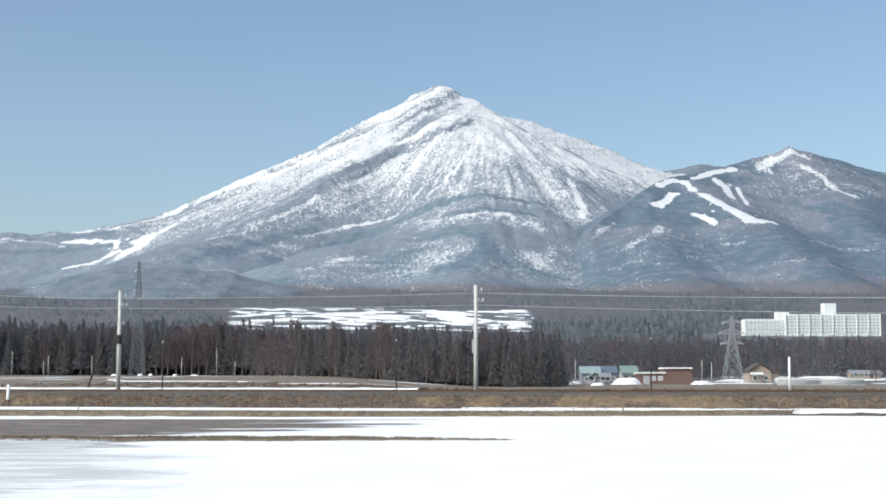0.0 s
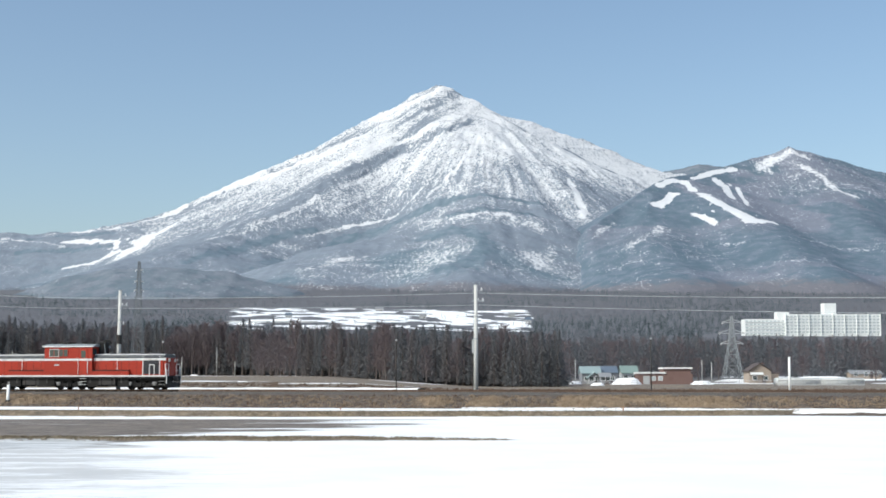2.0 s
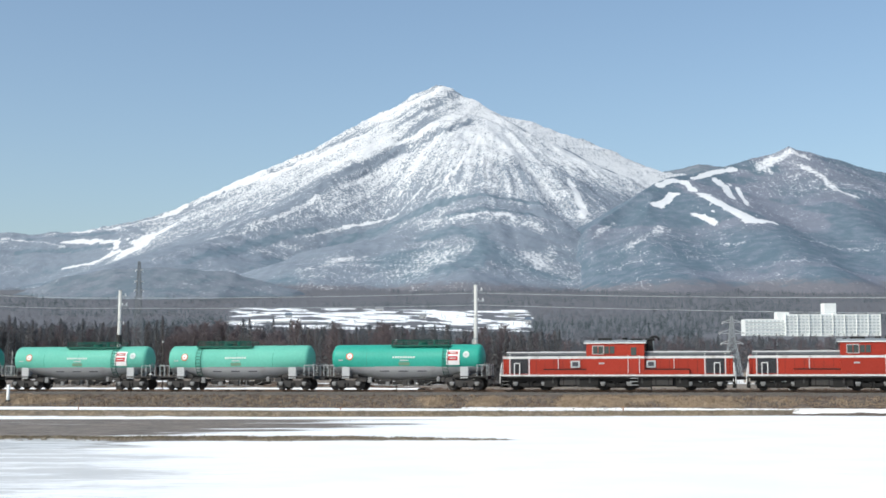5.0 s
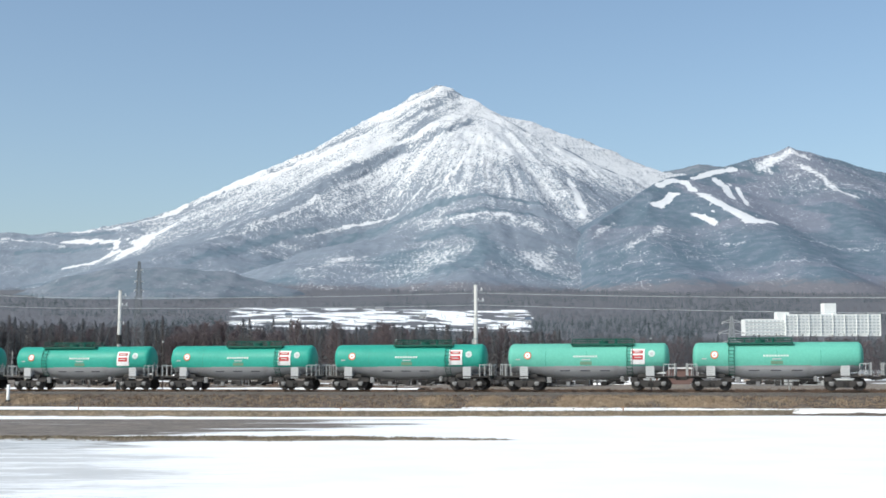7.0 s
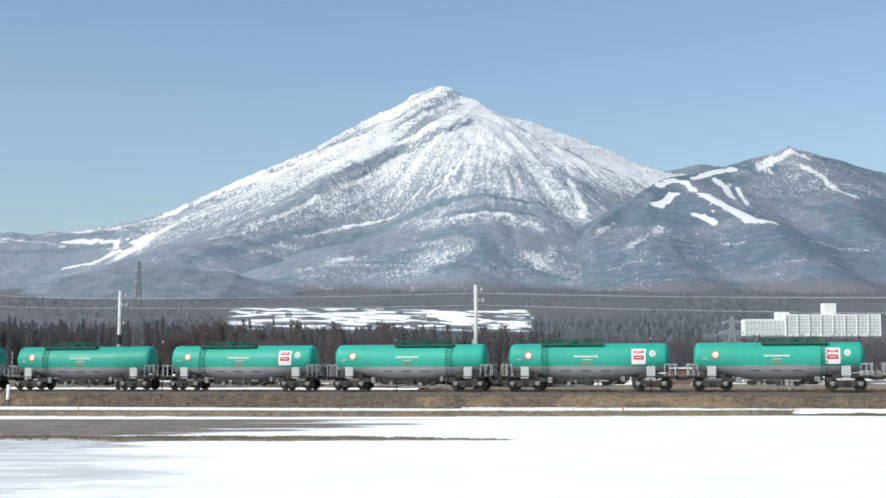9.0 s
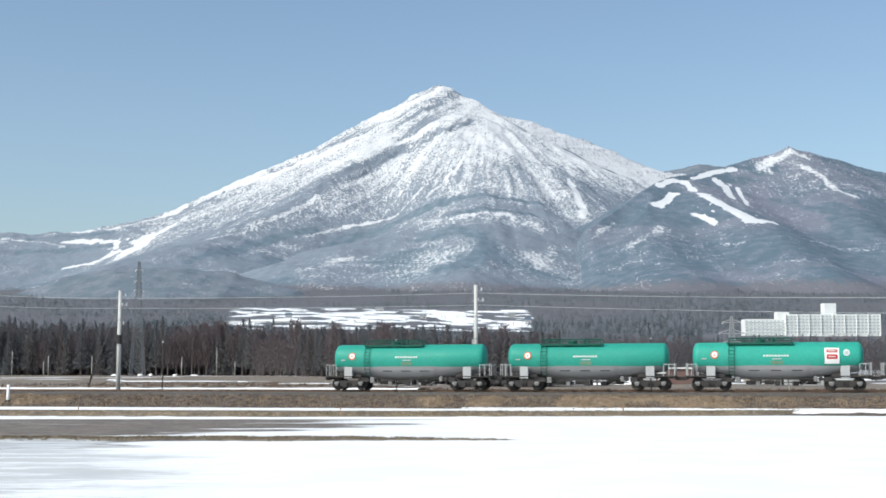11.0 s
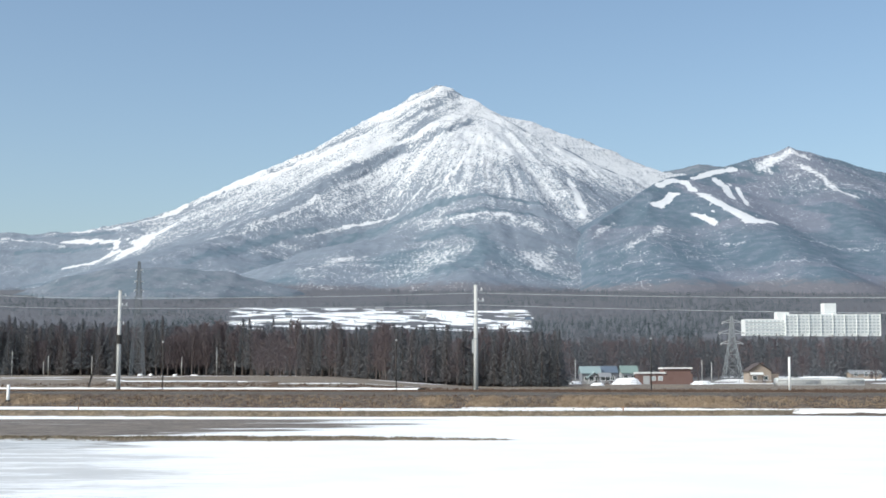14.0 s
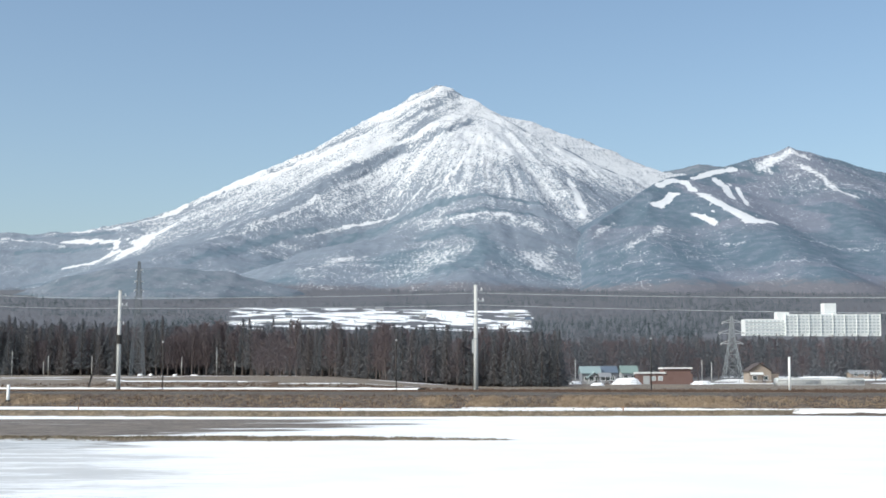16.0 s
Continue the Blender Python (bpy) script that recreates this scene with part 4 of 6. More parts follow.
    part("brake_wheel", rods(0.16, ((2.95, -1.1, 0.8), (2.95, -1.14, 0.8)), seg=14), M_UNDER, wagon)
    for s in (-1, 1):
        for x, wide, low, high, coat_of in ((-3.3, 0.3, 0.6, 0.84, M_UNDER), (-2.75, 0.16, 0.52, 0.95, M_AXLEBOX), (-1.35, 0.14, 0.3, 0.62, M_AXLEBOX), (0.0, 0.18, 0.34, 0.72, M_UNDER), (1.25, 0.2, 0.32, 0.6, M_BLACK), (2.6, 0.12, 0.62, 1.0, M_AXLEBOX), (3.45, 0.26, 0.6, 0.9, M_UNDER)):
            y0, y1 = sorted((s * 0.92, s * 1.12))
            part("brake_fitting", boxes((x - wide, x + wide, y0, y1, low, high), bevel=0.02), coat_of, wagon)
        part("side_pipe", rods(0.03, ((-2.4, s * 1.0, 0.34), (1.6, s * 1.0, 0.34))), M_AXLEBOX, wagon)
        part("pipe_bend", rods(0.03, ((1.6, s * 1.0, 0.34), (2.1, s * 1.0, 0.62))), M_AXLEBOX, wagon)
    part("hand_valve", boxes((0.05, 0.22, -0.98, -0.85, 0.4, 0.78)), M_PALEGREY, wagon)
    # walkway with rail and ladders
    c = 1.15 * walk_at
    deck = part("walkway", boxes((c - 2.3, c + 2.3, -0.86, -0.34, TOP - 0.16, TOP - 0.02), (c - 2.3, c + 2.3, 0.34, 0.86, TOP - 0.16, TOP - 0.02)), M_RAILGREEN, wagon, "dark green top walkway")
    rail = bmesh.new()
    for y in (-0.82, 0.82):
        for k in range(5):
            rod(rail, (c - 2.2 + 1.1 * k, y, TOP - 0.05), (c - 2.2 + 1.1 * k, y, TOP + 0.3), 0.024)
        rod(rail, (c - 2.2, y, TOP + 0.3), (c + 2.2, y, TOP + 0.3), 0.024)
        rod(rail, (c - 2.2, y, TOP + 0.14), (c + 2.2, y, TOP + 0.14), 0.016)
    part("railing", rail, M_RAILGREEN, deck)
    part("manhole", rods(0.36, ((c, 0, TOP - 0.05), (c, 0, TOP + 0.2)), seg=16), M_RAILGREEN, wagon)
    part("safety_valve", rods(0.09, ((c + 0.9, 0, TOP - 0.02), (c + 0.9, 0, TOP + 0.3)), seg=10), M_RAILGREEN, wagon)
    xl = c + walk_at * 2.0
    for s in (-1, 1):
        ladder = bmesh.new()
        heights = [3.36, 3.1, 2.84, 2.58, 2.32, 2.06, 1.8, 1.55, 1.32, 1.1]
        for dx in (-0.2, 0.2):
            chain(ladder, [(xl + dx, s * (skin_y(xl, z) + 0.1), z) for z in heights], 0.02)
        for z in heights[1:]:
            rod(ladder, (xl - 0.2, s * (skin_y(xl, z) + 0.1), z), (xl + 0.2, s * (skin_y(xl, z) + 0.1), z), 0.02)
        part("ladder", ladder, M_RAILGREEN, wagon)
        # badge, lettering bars, hazard panel
        badge = part("badge", disc_on_tank(-4.35, 2.52, 0.28, s, 0.03), M_ORANGE, wagon, "round orange and white badge")
        part("badge_centre", disc_on_tank(-4.34, 2.53, 0.2, s, 0.05), M_WHITE, badge)
        part("badge_mark", patch_on_tank(-4.42, -4.28, 2.46, 2.56, s, 0.065), M_ORANGE, badge)
        for x0, x1 in [(-0.95 + 0.2 * k, -0.8 + 0.2 * k) for k in range(9)]:
            part("lettering_bar", patch_on_tank(x0, x1, 2.38, 2.51, s, 0.035), M_LETTER, wagon, "dull white bar of lettering")
        part("small_lettering", patch_on_tank(-0.35, 0.3, 2.18, 2.25, s, 0.035), M_PALEGREY, wagon)
        part("stain", patch_on_tank(-0.45, 0.4, 1.84, 2.08, s, 0.02), M_RUST, wagon, "dull rusty run-off stain")
        for x in (-1.6, -0.1, 1.35):
            part("belly_marking", patch_on_tank(x - 0.36, x + 0.36, 1.37, 1.44, s, 0.03), M_GRILLE, wagon)
        part("corner_lettering", patch_on_tank(-5.25, -4.9, 2.2, 2.28, s, 0.035), M_PALEGREY, wagon)
        if signed:
            panel = part("hazard_panel", patch_on_tank(3.25, 4.25, 1.86, 2.98, s, 0.06), M_WHITE, wagon, "white hazard panel with red bars")
            for z0, z1 in ((2.66, 2.86), (2.2, 2.52)):
                bar = part("red_bar", patch_on_tank(3.38, 4.12, z0, z1, s, 0.078), M_SIGNRED, panel)
                part("white_bar", patch_on_tank(3.5, 4.0, (z0 + z1) / 2 - 0.03, (z0 + z1) / 2 + 0.03, s, 0.09), M_LETTER, bar)
            part("round_mark", disc_on_tank(4.74, 2.64, 0.24, s, 0.035), M_LETTER, wagon, "round white mark")
            part("mark_centre", disc_on_tank(4.74, 2.64, 0.12, s, 0.05), M_PALEGREY, wagon)
    return wagon


# ---- the train ----
TRAIN = []


def train_place(t):
    """Metres that the train has gone along the line at t seconds."""
    return 20.4 * (t - 0.00081 * (t - 7) ** 2 - 7)


def train_pose(ahead, t):
    return Matrix.Translation(by_track(train_place(t) + ahead, 0)) @ Matrix.Rotation(radians(TURN), 4, 'Z')


def key_vehicle(vehicle, ahead):
    walk(vehicle, [(float(k), train_pose(ahead, k)) for k in range(17)])


first = make_locomotive()
TRAIN.append((first, 20.4 * 3.523))
second = copy_thing(first, Matrix.Identity(4))
for x in (-2.95, 2.55):
    for y in (-1, 1):
        y0, y1 = sorted((y * 1.12, y * 1.2))
        vent = part("side_vent", boxes((x - 0.34, x + 0.34, y0, y1, 1.62, 2.14), bevel=0.02), M_PALEGREY, second, "framed square side vent")
        y0, y1 = sorted((y * 1.195, y * 1.21))
        part("vent_slats", boxes((x - 0.22, x + 0.22, y0, y1, 1.72, 2.04)), M_GRILLE, vent)
TRAIN.append((second, 20.4 * 2.65))
WAGONS = {}
ROLL = ((1, True), (-1, False), (1, True), (1, True), (1, True), (-1, True), (1, False), (-1, True), (-1, False), (-1, False))
for k, kind_of in enumerate(ROLL):
    kind_of = (*kind_of, M_FADED if k in (1, 2) else M_GREEN)
    if kind_of in WAGONS:
        w = copy_thing(WAGONS[kind_of], Matrix.Identity(4))
    else:
        w = WAGONS[kind_of] = make_wagon(*kind_of)
    TRAIN.append((w, 20.4 * (1.575 - 0.6645 * k) + 6.03))
for ob in (*WHEELS.values(), AXLEBOX, SPRING):
    bpy.data.objects.remove(ob)


# ---- railway: bank, ballast, rails ----
def bank_material():
    n = Nodes("dry_grass_bank")
    where = n.place()
    fine, mid = n.noise(2.5, 7, where, 0.75), n.noise(0.6, 5, where, 0.65)
    straw = n.mix(n.ramp(fine, 0.3, 0.7), (0.15, 0.112, 0.078), (0.32, 0.245, 0.17))
    soil = n.mix(n.ramp(fine, 0.3, 0.7), (0.055, 0.046, 0.04), (0.18, 0.148, 0.122))
    blend = n.ramp(n.math('ADD', n.attribute("straw"), n.math('SUBTRACT', mid, 0.5)), 0.3, 0.6)
    n.bump(fine, 0.6, 0.06)
    return n.finish(n.mix(blend, soil, straw), 0.9, 0.0, 0.1)


def ballast_material():
    n = Nodes("track_ballast")
    where = n.place()
    v = n.put("ShaderNodeTexVoronoi")
    v.inputs["Scale"].default_value = 14
    n.link(where, v.inputs["Vector"])
    stones = n.mix(v.outputs["Distance"], (0.05, 0.047, 0.045), (0.19, 0.178, 0.165))
    col = n.mix(n.ramp(n.noise(0.5, 4, where), 0.4, 0.7, 0.0, 0.4), stones, (0.11, 0.09, 0.075))
    n.bump(v.outputs["Distance"], 0.8, 0.04)
    return n.finish(col, 0.95, 0.0, 0.1)


M_BANK, M_BALLAST = bank_material(), ballast_material()
M_RAIL = paint("rusty_rail", (0.12, 0.075, 0.05), 0.5, (0.06, 0.04, 0.03), 0.5, metal=0.4)
M_SLEEPER = paint("weathered_sleeper", (0.17, 0.16, 0.15), 0.85, (0.08, 0.07, 0.06), 0.5)
M_CONCRETE = paint("pale_concrete", (0.50, 0.50, 0.48), 0.8, (0.25, 0.24, 0.22), 0.5, 0.8)
M_STEEL = paint("galvanised_steel", (0.30, 0.32, 0.33), 0.55, (0.16, 0.16, 0.16), 0.4)
M_WIRE = paint("bright_wire", (0.42, 0.44, 0.45), 0.5)
M_DARKPOST = paint("dark_post", (0.035, 0.032, 0.03), 0.7)
M_SNOW = paint("old_snow", (0.88, 0.89, 0.9), 0.8, (0.7, 0.7, 0.7), 0.3, 0.5)
M_STRAW = paint("dry_straw", (0.30, 0.23, 0.16), 0.9, (0.18, 0.135, 0.09), 0.6, 0.6)


def swept(name, profile, s0, s1, step, jag, material, label, category, straw=None, seed=1):
    """A bank drawn along the line: profile rows are (distance beyond the track's middle, height over the rail)."""
    s = np.arange(s0, s1 + 0.01, step)
    off = np.array([p[0] for p in profile])
    S, O = np.meshgrid(s, off)
    Z = np.repeat(np.array([p[1] for p in profile])[:, None], len(s), 1) + MID.z
    inner = np.ones_like(Z)
    inner[0], inner[-1] = 0, 0
    values = np.zeros_like(Z) if straw is None else straw(S, O)
    Z = Z + 0.2 * inner * np.clip(values, 0, 1.2)
    Z = Z + inner * jag * (fbm(S * 0.6, O * 0.9, 4, seed) - 0.5)
    O = O + inner * jag * 1.2 * (fbm(S * 0.4, O * 0.7, 3, seed + 5) - 0.5)
    X = MID.x + ALONG.x * S + FAR_SIDE.x * O
    Y = MID.y + ALONG.y * S + FAR_SIDE.y * O
    return tagged(sheet(name, X, Y, Z, [("straw", values)], material), label, category, kind="structure")


BANK = [(-8.2, -1.6), (-7.4, -1.42), (-6.6, -1.28), (-5.9, -1.12), (-5.2, -0.94), (-4.5, -0.76), (-3.8, -0.6), (-3.2, -0.47), (-2.7, -0.38), (0, -0.36), (2.7, -0.38), (4, -0.6), (6, -0.8)]


def straw_on_bank(S, O):
    clump = fbm(S * 0.09, O * 0.05, 3, 91)
    heap = fbm(S * 0.45, O * 0.5, 3, 92)
    return smooth(-3.3, -4.3, O) * smooth(-6.9, -5.7, O) * (0.1 + 0.12 * smooth(18, 24, S) + 1.0 * smooth(0.48, 0.60, clump + 0.06 * np.sin(S * 0.33)) * (0.12 + 1.05 * smooth(0.42, 0.58, heap)))


swept("embankment", BANK, -75, 75, 0.4, 0.22, M_BANK, "low embankment of brown soil and dry grass", "embankment", straw_on_bank, 81)
swept("ballast", [(-2.75, -0.5), (-2.3, -0.36), (-1.75, -0.21), (-1.2, -0.18), (0, -0.18), (1.2, -0.18), (1.75, -0.21), (2.3, -0.36), (2.75, -0.5)], -75, 75, 0.3, 0.06, M_BALLAST, "brown crushed-stone track ballast", "ballast", None, 83)
swept("snow_bank", [(5.6, -0.9), (5.9, -0.15), (6.4, 0.06), (7.4, 0.1), (8.6, 0.05), (9.3, -0.6)], -80, -3.6, 0.4, 0.12, M_SNOW, "long low bank of old snow beyond the track", "snow bank", None, 85)
swept("snow_strip", [(-7.7, -1.6), (-7.4, -1.37), (-6.95, -1.25), (-6.5, -1.17), (-6.2, -1.32)], 3, 40, 0.3, 0.06, M_SNOW, "thin strip of old snow at the foot of the bank", "snow strip", None, 87)
rail_outline = [(-0.07, -0.153), (0.07, -0.153), (0.07, -0.13), (0.012, -0.11), (0.012, -0.04), (0.034, -0.03), (0.034, 0), (-0.034, 0), (-0.034, -0.03), (-0.012, -0.04), (-0.012, -0.11), (-0.07, -0.13)]
track = thing("railway_track", "rusty single railway track on grey sleepers", "railway track", place=tuple(MID), turn=TURN)
for y in (-0.565, 0.565):
    part("rail", prism([(a + y, b) for a, b in rail_outline], -75, 75), M_RAIL, track)
first_sleeper = part("sleeper", boxes((-0.12, 0.12, -1.05, 1.05, -0.3, -0.156)), M_SLEEPER, track)
first_sleeper.matrix_basis = pose(-48, 0, 0)
for k in range(1, 140):
    again(first_sleeper, -48 + 0.68 * k, 0, 0, track)


# ---- dry grass along the bank and on the paddy dikes ----
def tufts(name, spots, tall, material, label):
    """Blades of dry grass standing at the spots."""
    rng = random.Random(7)
    verts, faces = [], []
    for x, y, z, size in spots:
        for _ in range(6):
            a, lean, h = rng.uniform(0, math.tau), rng.uniform(0.1, 0.7), tall * size * rng.uniform(0.5, 1.1)
            bx, by = x + rng.gauss(0, 0.12), y + rng.gauss(0, 0.12)
            dx, dy, w = math.cos(a), math.sin(a), rng.uniform(0.012, 0.03)
            n0 = len(verts)
            verts += [(bx - dy * w, by + dx * w, z - 0.03), (bx + dy * w, by - dx * w, z - 0.03),
                      (bx + dx * lean * h * 0.4 + dy * w * 0.6, by + dy * lean * h * 0.4 - dx * w * 0.6, z + h * 0.65), (bx + dx * lean * h, by + dy * lean * h, z + h * 0.9)]
            faces += [(n0, n0 + 1, n0 + 2), (n0, n0 + 2, n0 + 3)]
    me = bpy.data.meshes.new(name)
    me.from_pydata(verts, [], faces)
    me.materials.append(material)
    return tagged(new(name, me), label, "grass", kind="stuff")


rng = random.Random(3)
spots = []
heights = np.array(BANK)
for _ in range(9000):
    s, o = rng.uniform(-46, 46), rng.uniform(-7.2, -3.3)
    if rng.random() > float(straw_on_bank(np.array([s]), np.array([o]))[0]) + 0.12:
        continue
    v = by_track(s, o, float(np.interp(o, heights[:, 0], heights[:, 1])) + 0.2 * min(1.2, float(straw_on_bank(np.array([s]), np.array([o]))[0])))
    spots.append((*v, rng.uniform(0.6, 1.2)))
tufts("dry_grass", spots, 0.2, M_STRAW, "tufts of dry straw-coloured grass on the bank")
spots = []
for _ in range(2600):
    s, o = rng.uniform(-46, 46), rng.uniform(-7.0, -2.9)
    v = by_track(s, o, float(np.interp(o, heights[:, 0], heights[:, 1])))
    spots.append((*v, rng.uniform(0.4, 1.0)))
M_WEED = paint("dead_weed", (0.13, 0.085, 0.06), 0.9, (0.06, 0.045, 0.035), 0.6, 0.6)
tufts("dead_weeds", spots, 0.2, M_WEED, "dark brown dead weeds along the bank")
spots = []
for _ in range(3600):
    s, o = rng.uniform(-48, 62), 3.0 + 45 * rng.random() ** 2
    v = by_track(s, o)
    z = float(ground_height(np.array([v.x]), np.array([v.y]))[0])
    spots.append((v.x, v.y, max(z, MID.z - 0.2 * (o - 1) if o < 6 else z), rng.uniform(0.5, 1.3)))
tufts("field_weeds", spots, 0.22, M_WEED, "dark dead weeds on the brown field beyond the track")
spots = []
for _ in range(2600):
    x = rng.uniform(-26, 2.4)
    if rng.random() < 0.75 * float(smooth(-6, 2, x)):
        continue
    y = 51.6 + 0.01 * x + rng.gauss(0, 0.3)
    spots.append((x, y, float(ground_height(np.array([x]), np.array([y]))[0]), rng.uniform(0.3, 1.0)))
for _ in range(2600):
    x = rng.uniform(-32, 26)
    y = float(field_edge(x)) + rng.uniform(0.0, 0.8 + 1.4 * float(smooth(-8, -26, x)))
    spots.append((x, y, float(ground_height(np.array([x]), np.array([y]))[0]), rng.uniform(0.4, 1.0)))
M_DIKE = paint("dike_stubble", (0.22, 0.185, 0.13), 0.9, (0.09, 0.075, 0.06), 0.6, 0.6)
tufts("stubble", spots, 0.09, M_DIKE, "short brown stubble along the paddy dikes")


# ---- poles, posts and wires beside the line ----
def foot_of(x, y):
    return float(ground_height(np.array([float(x)]), np.array([float(y)]))[0])


def make_pole(x, y, z0, top, name="utility_pole", braced=False):
    pole = thing(name, "tall pale concrete utility pole with steel fittings", "utility pole", "poles beside the track", (x, y, z0))
    h = top - z0
    bm = bmesh.new()
    rod(bm, (0, 0, -0.4), (0, 0, h), 0.2, 0.135, 14)
    part("shaft", bm, M_CONCRETE, pole, "pale tapering concrete shaft", True)
    part("cap", rods(0.15, ((0, 0, h), (0, 0, h + 0.05)), seg=12), M_STEEL, pole)
    for z, reach in ((h - 0.45, 0.55), (h - 1.25, 0.65), (h - 2.8, 0.4)):
        part("bracket", boxes((-reach * 0.5, reach, -0.04, 0.04, z - 0.04, z + 0.04)), M_STEEL, pole)
        for k in range(2):
            ins = bmesh.new()
            for j in range(3):
                rod(ins, (reach - 0.1 - 0.35 * k, 0, z + 0.05 + 0.07 * j), (reach - 0.1 - 0.35 * k, 0, z + 0.09 + 0.07 * j), 0.06, 0.045, 8)
            part("insulator", ins, M_WHITE, pole, "white ribbed insulator")
    for z in (h * 0.52, h * 0.72):
        part("band", rods(0.19, ((0, 0, z), (0, 0, z + 0.07)), seg=12), M_STEEL, pole)
    if braced:
        part("sleeve", rods(0.215, ((0.0, 0, h * 0.50), (0.0, 0, h * 0.585)), seg=12), M_DARKPOST, pole, "black protective sleeve")
    else:
        part("switch_box", boxes((-0.3, -0.17, -0.1, 0.1, h * 0.40, h * 0.52), bevel=0.01), M_PALEGREY, pole)
    return pole


POLE_B, POLE_A = (2.57, 106.2, 1.59), (-26.98, 113.2, 1.55)
TOP_B, TOP_A = (2.62, 106.2, 9.75), (-27.03, 113.2, 9.77)
make_pole(POLE_B[0], POLE_B[1], 0.9, TOP_B[2])
make_pole(POLE_A[0], POLE_A[1], 0.9, TOP_A[2], braced=True)


def make_post(x, y, z0, top, r, material, label, cap=None):
    post = thing("line_post", label, "post", "", (x, y, z0))
    bm = bmesh.new()
    rod(bm, (0, 0, -0.3), (0, 0, top - z0), r, r * 0.8, 10)
    part("shaft", bm, material, post, "", True)
    if cap:
        part("cap", rods(r * 1.9, ((0, 0, top - z0), (0, 0, top - z0 + 0.14)), seg=10), cap, post, "pale cap")
        part("base", boxes((-r * 2.2, r * 2.2, -r * 2.2, r * 2.2, -0.1, 0.42), bevel=0.02), material, post)
    return post


for spot, top in (((-22.86, 111, 1.56), (-22.94, 111, 5.37)), ((-3.68, 107, 1.58), (-3.69, 107, 5.39)), ((15.81, 103.4, 1.6), (15.87, 103.4, 5.41))):
    make_post(spot[0], spot[1], 1.0, top[2], 0.045, M_DARKPOST, "thin dark steel post with a pale cap", M_PALEGREY)
spot, top = (25.75, 101.2, 1.53), (25.81, 101.2, 4.04)
make_post(spot[0], spot[1], 1.0, top[2], 0.1, M_WHITE, "plain white marker post behind the track")
spot, top = (-33.67, 105.6, 0.68), (-33.71, 105.6, 1.98)
marker = make_post(spot[0], spot[1], spot[2] - 0.2, top[2], 0.14, M_WHITE, "short white kilometre post on the bank")
part("foot", boxes((-0.17, 0.17, -0.17, 0.17, 0.0, 0.32), bevel=0.02), M_DARKPOST, marker, "dark foot of the post")
M_STAKE = paint("weathered_stake", (0.34, 0.17, 0.09), 0.8)
for spot in ((-24.56, 92, 0.23), (-6.82, 91, 0.25), (11.88, 90, 0.31)):
    make_post(spot[0], spot[1], foot_of(spot[0], spot[1]), spot[2] + 0.28, 0.05, M_STAKE, "short brown wooden stake by the dike")
stay = thing("stay_post", "leaning black guarded stay of the pole", "stay", place=((-29.79, 113.2, 1.55)[0], 113.2, 1.0))
top = (-28.95, 113.2, 3.65)
part("stay_guard", rods(0.07, ((0.35, 0, 0.75), (top[0] - stay.location.x, 0, top[2] - 1.0)), seg=8), M_DARKPOST, stay)
part("stay_wire", rods(0.011, ((0, 0, -0.2), (0.4, 0, 0.86)), ((top[0] - stay.location.x, 0, top[2] - 1.0), (TOP_A[0] - 0.3 - stay.location.x, 0, 6.6)), seg=6), M_STEEL, stay)


def make_wire(points, sag, name="overhead_wire", r=0.017, label="bright overhead wire hanging between the poles"):
    line = [Vector(points[0])]
    for a, b in zip(points[:-1], points[1:]):
        a, b = Vector(a), Vector(b)
        line += [a.lerp(b, k / 14) - Vector((0, 0, sag * 4 * (k / 14) * (1 - k / 14))) for k in range(1, 15)]
    bm = tube(line, r)
    return tagged(part(name, bm, M_WIRE, None), label, "wire", "overhead wires")


make_wire([(-41.03, 116.5, 9.75), (-26.92, 113.2, 9.16), (2.75, 106.2, 9.13), (32.47, 92, 7.89)], 0.12)
make_wire([(-41, 116.5, 8.78), (-26.8, 113.2, 8.31), (2.92, 106.2, 8.19), (32.43, 92, 6.82)], 0.10)


# ---- lattice pylons ----
M_DARKSTEEL = paint("dull_dark_steel", (0.16, 0.18, 0.195), 0.65)


